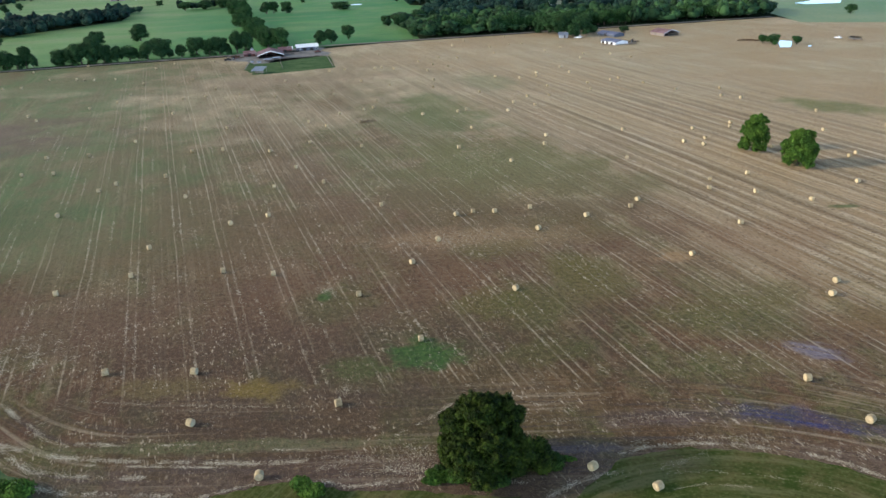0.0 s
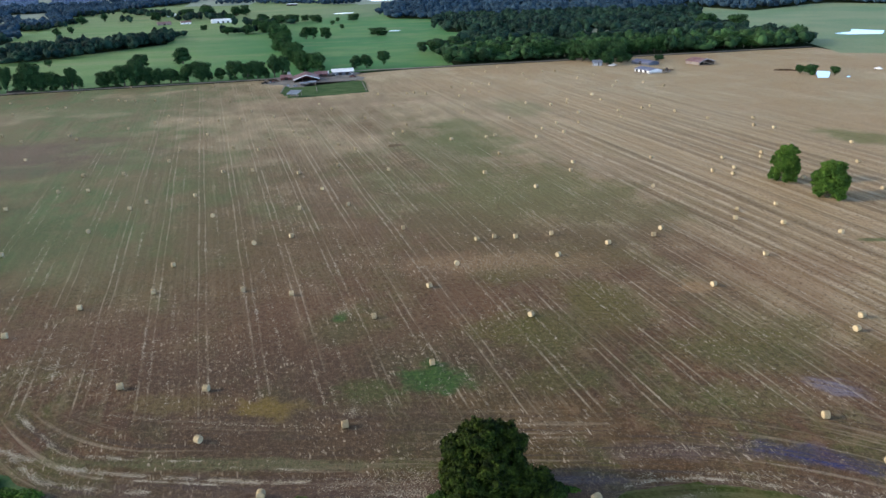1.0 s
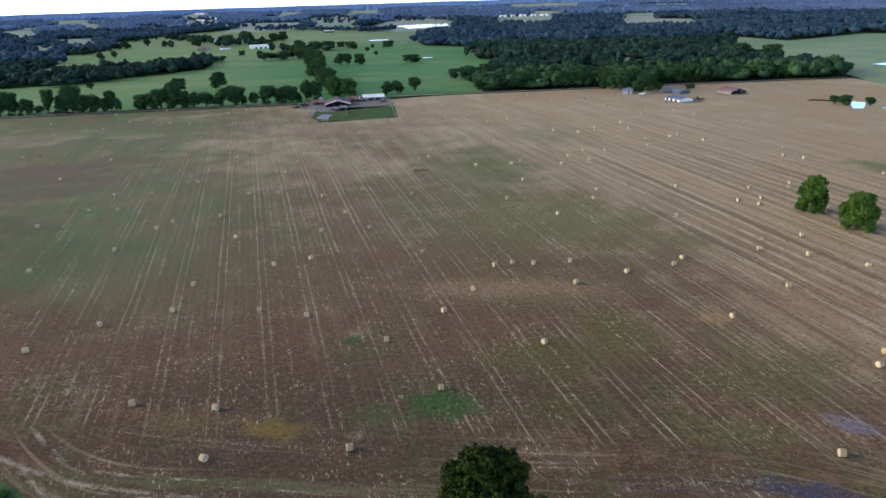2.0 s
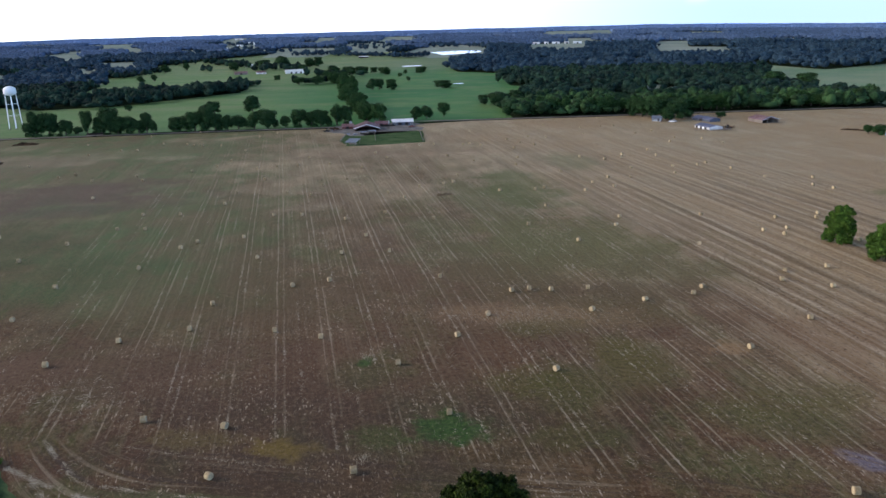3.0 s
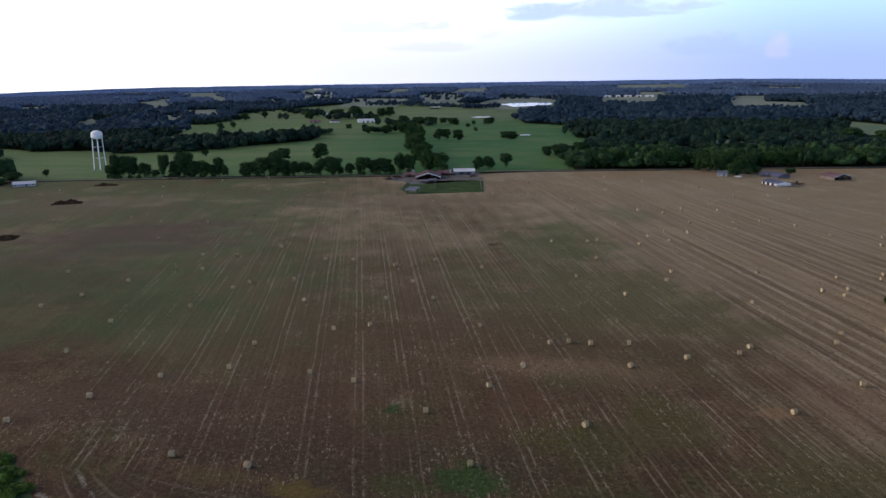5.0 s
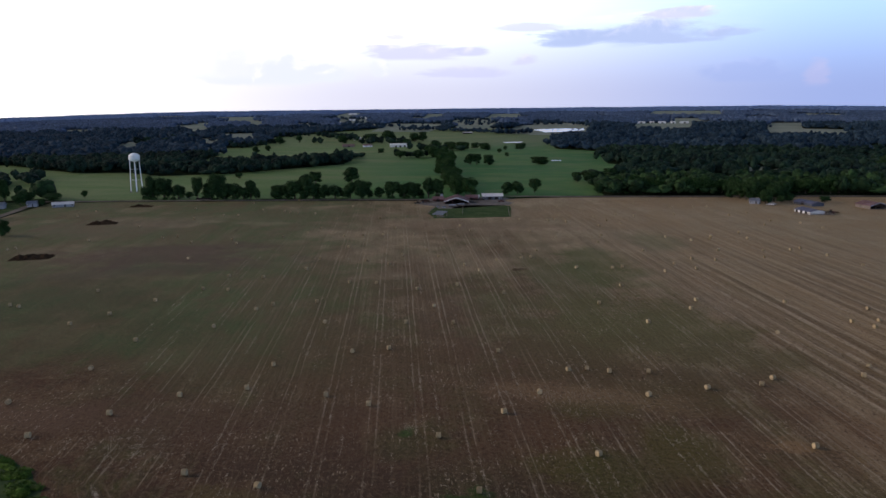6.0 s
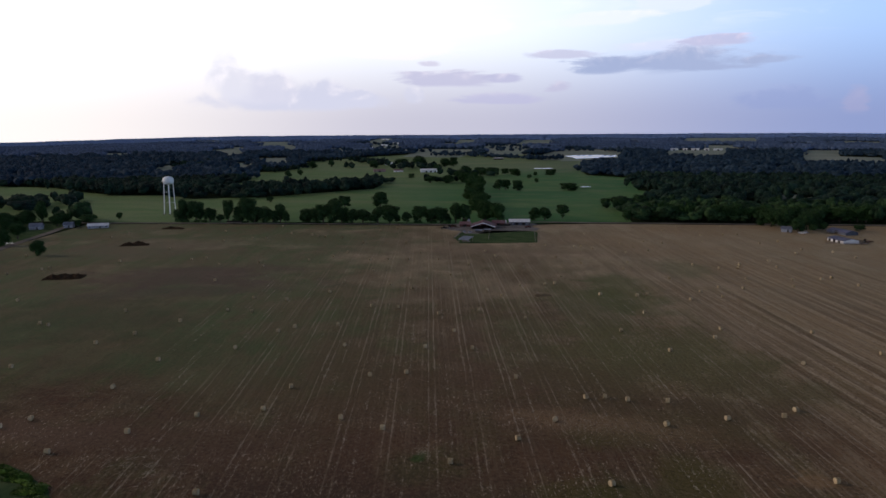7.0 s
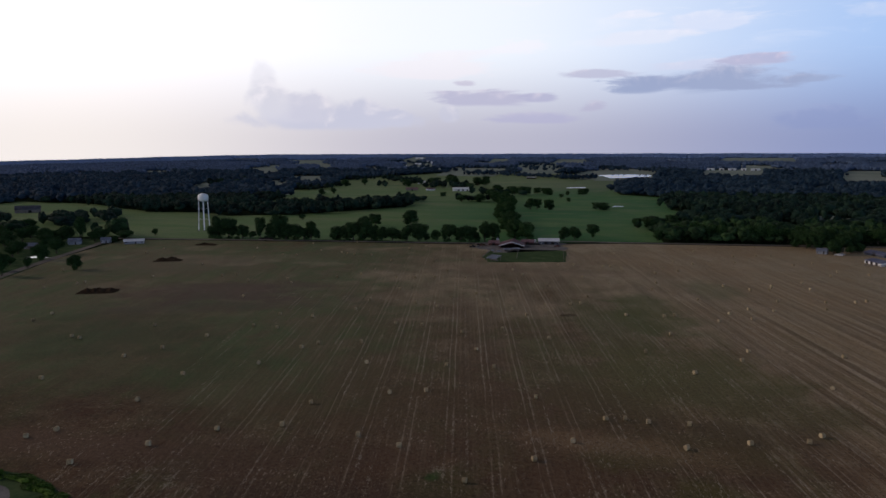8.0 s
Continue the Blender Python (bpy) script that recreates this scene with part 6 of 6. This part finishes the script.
def water_tower(x, y):
    ob = tagged(new("water_tower"), "white elevated water tower on slender steel legs", "water tower")
    top, low, rad = 26.0, 21.0, 3.55
    bm = bmesh.new()
    prof = [(0.01, top), (rad * 0.45, top - 0.35), (rad * 0.8, top - 1.0), (rad * 0.97, top - 1.7), (rad, top - 2.0), (rad, low + 0.7), (rad * 0.94, low + 0.2), (rad * 0.6, low - 0.6), (0.01, low - 1.0)]
    rings = [[bm.verts.new((math.cos(2 * math.pi * k / 28) * r, math.sin(2 * math.pi * k / 28) * r, z)) for k in range(28)] for r, z in prof]
    for p, q in zip(rings, rings[1:]):
        for k in range(28):
            bm.faces.new((p[k], q[k], q[(k + 1) % 28], p[(k + 1) % 28])).smooth = True
    bmesh.ops.recalc_face_normals(bm, faces=bm.faces[:])
    part("tank", bm, MAT_TOWER, ob, "domed white steel tank")

    def tube(bm, a, b, r, sides=8):
        a, b = Vector(a), Vector(b)
        way_ = (b - a).normalized()
        side = way_.orthogonal().normalized()
        p = [[bm.verts.new(c + Matrix.Rotation(2 * math.pi * k / sides, 3, way_) @ side * r) for k in range(sides)] for c in (a, b)]
        for k in range(sides):
            bm.faces.new((p[0][k], p[0][(k + 1) % sides], p[1][(k + 1) % sides], p[1][k]))
        bm.faces.new(p[0][::-1]), bm.faces.new(p[1])
        bmesh.ops.recalc_face_normals(bm, faces=bm.faces[:])

    legs = 6
    foot = [(math.cos(2 * math.pi * (k + 0.08) / legs) * 4.3, math.sin(2 * math.pi * (k + 0.08) / legs) * 4.3, -0.1) for k in range(legs)]
    head = [(math.cos(2 * math.pi * (k + 0.08) / legs) * rad * 0.94, math.sin(2 * math.pi * (k + 0.08) / legs) * rad * 0.94, low + 1.2) for k in range(legs)]
    for a, b in zip(foot, head):
        bm = bmesh.new()
        tube(bm, a, b, 0.16)
        leg = part("leg", bm, MAT_TOWER, ob)
        bm = bmesh.new()
        box(bm, a[0] - 0.6, a[0] + 0.6, a[1] - 0.6, a[1] + 0.6, -0.2, 0.3)
        part("footing", bm, MAT_ROAD, leg, "concrete footing")
    for f in (0.36, 0.68):
        ring = [Vector(a).lerp(Vector(b), f) for a, b in zip(foot, head)]
        for k in range(legs):
            bm = bmesh.new()
            tube(bm, ring[k], ring[(k + 1) % legs], 0.05, 6)
            part("strut", bm, MAT_TOWER, ob)
    bm = bmesh.new()
    tube(bm, (0, 0, 0), (0, 0, low - 0.6), 0.28, 12)
    part("riser_pipe", bm, MAT_TOWER, ob)
    bm = bmesh.new()
    for k in range(28):
        a, b = 2 * math.pi * k / 28, 2 * math.pi * (k + 1) / 28
        tube(bm, (math.cos(a) * (rad + 0.35), math.sin(a) * (rad + 0.35), low + 0.9), (math.cos(b) * (rad + 0.35), math.sin(b) * (rad + 0.35), low + 0.9), 0.07, 5)
    part("balcony_rail", bm, MAT_TOWER, ob)
    ob.location = (x, y, 0)
    return ob


water_tower(-323, 424)

# ---- ponds, mounds, vehicles ----


def pond(name, outline, lift, label):
    ob = sheet(name, ragged(outline, max(4.0, abs(outline[0][1]) / 60), 0.5, 9), MAT_WATER, lift, label, "pond")
    return tagged(ob, kind="structure")


pond("pond_1", [(161.5, 371.3), (166.5, 369.8), (171.5, 380), (175, 390.8), (171, 394.3), (166, 383)], 0.03, "small pale farm pond in the dry field")
pond("pond_2", [(174.4, 369.8), (176.8, 370.5), (178.6, 374.3), (176, 374)], 0.03, "narrow strip of pond water")
pond("pond_3", [(262, 588), (268, 577), (290, 576), (304, 600), (287, 619), (280, 600)], 0.06, "wide bright pond on the green meadow")
pond("pond_4", [(-208, 1075), (-184, 1083), (-183, 1100), (-208, 1092)], 0.4, "thin bright pond on far pasture")
pond("pond_5", [(-90, 743), (-80, 745), (-80, 752), (-90, 751)], 0.1, "small bright pond beside a thicket")
pond("lake_1", [(-236, 1492), (-208, 1548), (-142, 1551), (-131, 1484), (-160, 1433), (-196, 1397), (-217, 1463)], 0.5, "bright lake reflecting the evening sky")
sheet("corner_verge", ragged([(-125, 82), (-104, 87.2), (-93, 88.2), (-86, 88.8), (-79, 87), (-72, 83.8), (-67, 80.3), (-62, 75.8), (-58, 72.6), (-52, 69), (-46, 64.5), (-60, 40), (-125, 50)], 1.2, 0.3, 65), MAT_LAWN, 0.02, "rank green grass verge outside the field corner", "grass")
sheet("dirt_hollow", ragged([(-104, 83), (-92, 84.6), (-84.5, 83.6), (-80, 80), (-82, 70), (-104, 64)], 1.5, 0.5, 63), MAT_YARD, 0.035, "bare grey dirt hollow inside the grass verge", "ground")
pond("pond_7", [(-320, 279), (-308, 282), (-309, 287), (-321, 286)], 0.05, "small garden pond reflecting the sky")


def mound(x, y, wide, deep, high, turn, seed, label, material=None):
    rng = np.random.default_rng(seed)
    bm = bmesh.new()
    n, m = 22, 10
    grid = []
    for i in range(n + 1):
        row = []
        for j in range(m + 1):
            a, b = 2 * i / n - 1, 2 * j / m - 1
            env = max(0.0, 1 - (a * a) ** 1.2) * max(0.0, 1 - b * b)
            z = high * env ** 0.6 * (0.5 + 0.9 * noise.noise((a * 4 + seed, b * 2.5, 0)) + rng.uniform(-0.22, 0.22)) if env > 0 else -0.1
            row.append(bm.verts.new((a * wide / 2, b * deep / 2, max(z, -0.1))))
        grid.append(row)
    for i in range(n):
        for j in range(m):
            bm.faces.new((grid[i][j], grid[i + 1][j], grid[i + 1][j + 1], grid[i][j + 1]))
    me = bpy.data.meshes.new("earth_mound")
    bm.to_mesh(me)
    bm.free()
    me.materials.append(material or MAT_EARTH)
    ob = new("earth_mound", me)
    ob.matrix_basis = pose(x, y, 0, 0, 0, turn)
    return tagged(ob, label, "mound")


mound(-209, 221, 15, 9.5, 1.7, 30, 3, "dark brown heap of brush and earth")
mound(-243, 298, 14, 7, 1.9, 28, 5, "dark brush heap with hay beside it")
mound(-267, 357, 13, 6, 1.2, 18, 7, "low dark heap of brush near the road")
mound(-27.0, 244.3, 6, 2.6, 0.6, 25, 9, "low ridge of brown waste hay", MAT_WASTE)
mound(-115, 414, 5, 4, 0.9, 14, 11, "dark heap beside the farmyard pens")
mound(-111.5, 409, 5, 3, 0.7, 40, 17, "low heap of dark rubbish by the pens")
mound(157, 399, 12, 3, 0.8, -25, 13, "dark bank of a dry ditch")


def pickup(x, y, turn, paint, label, name="pickup_truck"):
    ob = tagged(new(name), label, "vehicle")
    bm = bmesh.new()
    box(bm, -2.7, 2.7, -0.95, 0.95, 0.45, 1.1)
    bmesh.ops.bevel(bm, geom=bm.edges[:], offset=0.12, segments=2, affect="EDGES")
    part("body", bm, paint, ob)
    bm = bmesh.new()
    box(bm, -0.6, 1.3, -0.85, 0.85, 1.08, 1.8)
    for v in bm.verts:
        if v.co.z > 1.5:
            v.co.x = v.co.x * 0.75 + 0.05
            v.co.y *= 0.86
    bmesh.ops.bevel(bm, geom=bm.edges[:], offset=0.08, segments=2, affect="EDGES")
    part("cab", bm, paint, ob)
    for sy in (-1, 1):
        bm = bmesh.new()
        box(bm, -0.3, 0.95, sy * 0.83 - 0.02, sy * 0.83 + 0.02, 1.2, 1.6)
        part("side_window", bm, MAT_GLASS, ob)
        for sx in (-1.7, 1.7):
            bm = bmesh.new()
            bmesh.ops.create_cone(bm, cap_ends=True, segments=16, radius1=0.4, radius2=0.4, depth=0.26, matrix=pose(sx, sy * 0.85, 0.4, 90, 0, 0))
            part("wheel", bm, MAT_TYRE, ob)
    ob.matrix_basis = pose(x, y, 0, 0, 0, turn) @ Matrix.Scale(1 / UNIT, 4)
    return ob


pickup(74, 434, -15, MAT_WHITE_STEEL, "white pickup truck parked before the farmhouse")
pickup(75.6, 437.5, -15, MAT_PALE_BOARD, "grey pickup truck parked beside the farmhouse")
pickup(-116, 401.5, 25, MAT_TYRE, "black pickup truck parked beside the pens")
pickup(200, 393, -60, MAT_WHITE_STEEL, "white pickup truck parked on the dry field")


def trailer(x, y, turn, length, label):
    ob = tagged(new("livestock_trailer"), label, "trailer")
    bm = bmesh.new()
    box(bm, -length / 2, length / 2, -1.2, 1.2, 0.7, 0.95)
    part("deck", bm, MAT_GREY_BOARD, ob)
    for sy in (-1, 1):
        bm = bmesh.new()
        for z in (1.3, 1.8, 2.3):
            box(bm, -length / 2, length / 2, sy * 1.16 - 0.04, sy * 1.16 + 0.04, z, z + 0.25)
        part("side_rails", bm, MAT_DARK, ob)
        for sx in (-0.5, 0.5):
            bm = bmesh.new()
            bmesh.ops.create_cone(bm, cap_ends=True, segments=14, radius1=0.38, radius2=0.38, depth=0.24, matrix=pose(sx, sy * 1.0, 0.38, 90, 0, 0))
            part("wheel", bm, MAT_TYRE, ob)
    bm = bmesh.new()
    box(bm, length / 2, length / 2 + 1.4, -0.08, 0.08, 0.6, 0.75)
    part("drawbar", bm, MAT_DARK, ob)
    ob.matrix_basis = pose(x, y, 0, 0, 0, turn) @ Matrix.Scale(1 / UNIT, 4)
    return ob


trailer(-84.5, 417, 13, 11.5, "dark livestock trailer before the machine shed")


def camper(x, y, turn, label):
    """A towed caravan: rounded body, stripe, windows, door and wheels."""
    ob = tagged(new("camper_trailer"), label, "trailer")
    bm = bmesh.new()
    box(bm, -3.4, 3.4, -1.2, 1.2, 0.55, 2.9)
    bmesh.ops.bevel(bm, geom=bm.edges[:], offset=0.25, segments=3, affect="EDGES")
    part("body", bm, MAT_WHITE_STEEL, ob)
    bm = bmesh.new()
    box(bm, -3.3, 3.3, -1.215, -1.19, 1.0, 1.25)
    part("stripe", bm, MAT_BLUE_WALL, ob, "dark blue side stripe")
    for x0 in (-2.4, -0.6, 1.9):
        bm = bmesh.new()
        box(bm, x0 - 0.45, x0 + 0.45, -1.22, -1.19, 1.6, 2.2)
        part("window", bm, MAT_GLASS, ob)
    bm = bmesh.new()
    box(bm, 0.4, 1.1, -1.225, -1.19, 0.7, 2.4)
    part("door", bm, MAT_PALE_BOARD, ob)
    for sx in (-0.5, 0.5):
        for sy in (-1, 1):
            bm = bmesh.new()
            bmesh.ops.create_cone(bm, cap_ends=True, segments=14, radius1=0.36, radius2=0.36, depth=0.24, matrix=pose(sx, sy * 1.0, 0.36, 90, 0, 0))
            part("wheel", bm, MAT_TYRE, ob)
    ob.matrix_basis = pose(x, y, 0, 0, 0, turn) @ Matrix.Scale(1 / UNIT, 4)
    return ob


camper(-89.5, 433.5, 12, "white camper trailer with a dark stripe by the barn")
trailer(-247, 388, 15, 13, "long dark livestock trailer at the roadside")
trailer(205, 386, -60, 9, "flat trailer behind the white pickup")


def rail_fence(line, label, spacing=3.0, high=0.9):
    """Posts with two rails between them."""
    ob = tagged(new("rail_fence"), label, "fence")
    pts_ = []
    for (x0, y0), (x1, y1) in zip(line, line[1:]):
        n = max(1, round(math.hypot(x1 - x0, y1 - y0) / spacing))
        pts_ += [(x0 + (x1 - x0) * i / n, y0 + (y1 - y0) * i / n) for i in range(n)]
    pts_.append(line[-1])
    bm = bmesh.new()
    box(bm, -0.07, 0.07, -0.07, 0.07, -0.2, high)
    post = bpy.data.meshes.new("post")
    bm.to_mesh(post)
    bm.free()
    post.materials.append(MAT_GREY_BOARD)
    for x, y in pts_:
        p = new("post", post)
        p.parent, p.location = ob, (x, y, 0)
    for (x0, y0), (x1, y1) in zip(pts_, pts_[1:]):
        n = math.hypot(x1 - x0, y1 - y0)
        for z in (0.35, 0.7):
            bm = bmesh.new()
            box(bm, 0, n, 0.07, 0.12, z, z + 0.14)
            r = part("rail", bm, MAT_GREY_BOARD, ob)
            r.matrix_basis = pose(x0, y0, 0, 0, 0, math.degrees(math.atan2(y1 - y0, x1 - x0)))
    return ob


rail_fence([(-89.5, 404), (-80, 367)], "pale rail fence running down the yard", 3.0)
rail_fence([(-101, 386), (-98, 366)], "weathered rail fence beside the grass plot", 3.0)
rail_fence([(-64, 404), (-55, 364)], "thin rail fence at the end of the grass plot", 4.0)
rail_fence([(-86, 403), (-64, 404)], "low rail fence along the dirt drive", 3.0)
rail_fence([(-119, 418), (-117, 405), (-107, 404), (-110, 419)], "dark rail pens beside the red barn", 3.0)

def stock_tank(x, y, rad, label):
    """A round galvanised water trough with a rolled rim."""
    ob = tagged(new("stock_tank"), label, "trough")
    bm = bmesh.new()
    rings = [[bm.verts.new((math.cos(2 * math.pi * k / 18) * r, math.sin(2 * math.pi * k / 18) * r, z)) for k in range(18)] for r, z in ((rad, 0.0), (rad * 0.98, 0.3), (rad * 1.04, 0.58), (rad * 0.95, 0.58), (rad * 0.93, 0.1))]
    for p, q in zip(rings, rings[1:]):
        for k in range(18):
            bm.faces.new((p[k], p[(k + 1) % 18], q[(k + 1) % 18], q[k]))
    part("wall", bm, MAT_GALVANISED, ob)
    bm = bmesh.new()
    bmesh.ops.create_circle(bm, cap_ends=True, segments=18, radius=rad * 0.94, matrix=pose(0, 0, 0.45))
    part("water", bm, MAT_WATER, ob)
    ob.location = (x, y, 0)


def tractor(x, y, turn, label):
    """A farm tractor: bonnet, cab with glass, two large and two small wheels."""
    ob = tagged(new("tractor"), label, "tractor")
    bm = bmesh.new()
    box(bm, 0.2, 2.4, -0.45, 0.45, 0.8, 1.6)
    bmesh.ops.bevel(bm, geom=bm.edges[:], offset=0.1, segments=2, affect="EDGES")
    part("bonnet", bm, MAT_RED_BOARD, ob)
    bm = bmesh.new()
    box(bm, -1.2, 0.3, -0.75, 0.75, 1.0, 2.7)
    for v in bm.verts:
        if v.co.z > 2:
            v.co.x, v.co.y = v.co.x * 0.85, v.co.y * 0.85
    cab = part("cab", bm, MAT_DARK, ob)
    bm = bmesh.new()
    box(bm, -1.25, 0.35, -0.8, 0.8, 2.7, 2.82)
    part("cab_roof", bm, MAT_RED_BOARD, cab)
    for sx, rad, wide in ((-0.7, 0.85, 0.5), (1.9, 0.5, 0.3)):
        for sy in (-1, 1):
            bm = bmesh.new()
            bmesh.ops.create_cone(bm, cap_ends=True, segments=18, radius1=rad, radius2=rad, depth=wide, matrix=pose(sx, sy * 0.9, rad, 90, 0, 0))
            wheel = part("wheel", bm, MAT_TYRE, ob)
            bm = bmesh.new()
            bmesh.ops.create_cone(bm, cap_ends=True, segments=14, radius1=rad * 0.5, radius2=rad * 0.5, depth=wide + 0.06, matrix=pose(sx, sy * 0.9, rad, 90, 0, 0))
            part("rim", bm, MAT_PALE_BOARD, wheel)
    ob.matrix_basis = pose(x, y, 0, 0, 0, turn) @ Matrix.Scale(1 / UNIT, 4)


tractor(-113, 404.5, 15, "old red tractor parked at the yard's edge")
stock_tank(-96.5, 389.5, 1.1, "round galvanised stock tank in the yard")
stock_tank(-100.5, 391, 0.8, "small round stock tank beside the fence")
pickup(-71, 419, 30, MAT_RED_BOARD, "dull red pickup truck beside the machine shed")
trailer(97, 403, -62, 7, "flat farm trailer beside the long barn")
tractor(99, 408, -20, "red tractor standing behind the long barn")
mound(101, 412, 5, 3, 0.7, 20, 19, "dark heap of scrap beside the long barn")
rail_fence([(80.5, 399), (96, 400), (100, 416)], "low rail pen beside the long barn", 3.0)

# ---- from plan units to metres ----
for ob in scene.objects:
    if ob.parent is None and ob.type in {"MESH", "EMPTY"}:
        ob.matrix_basis = Matrix.Scale(UNIT, 4) @ ob.matrix_basis
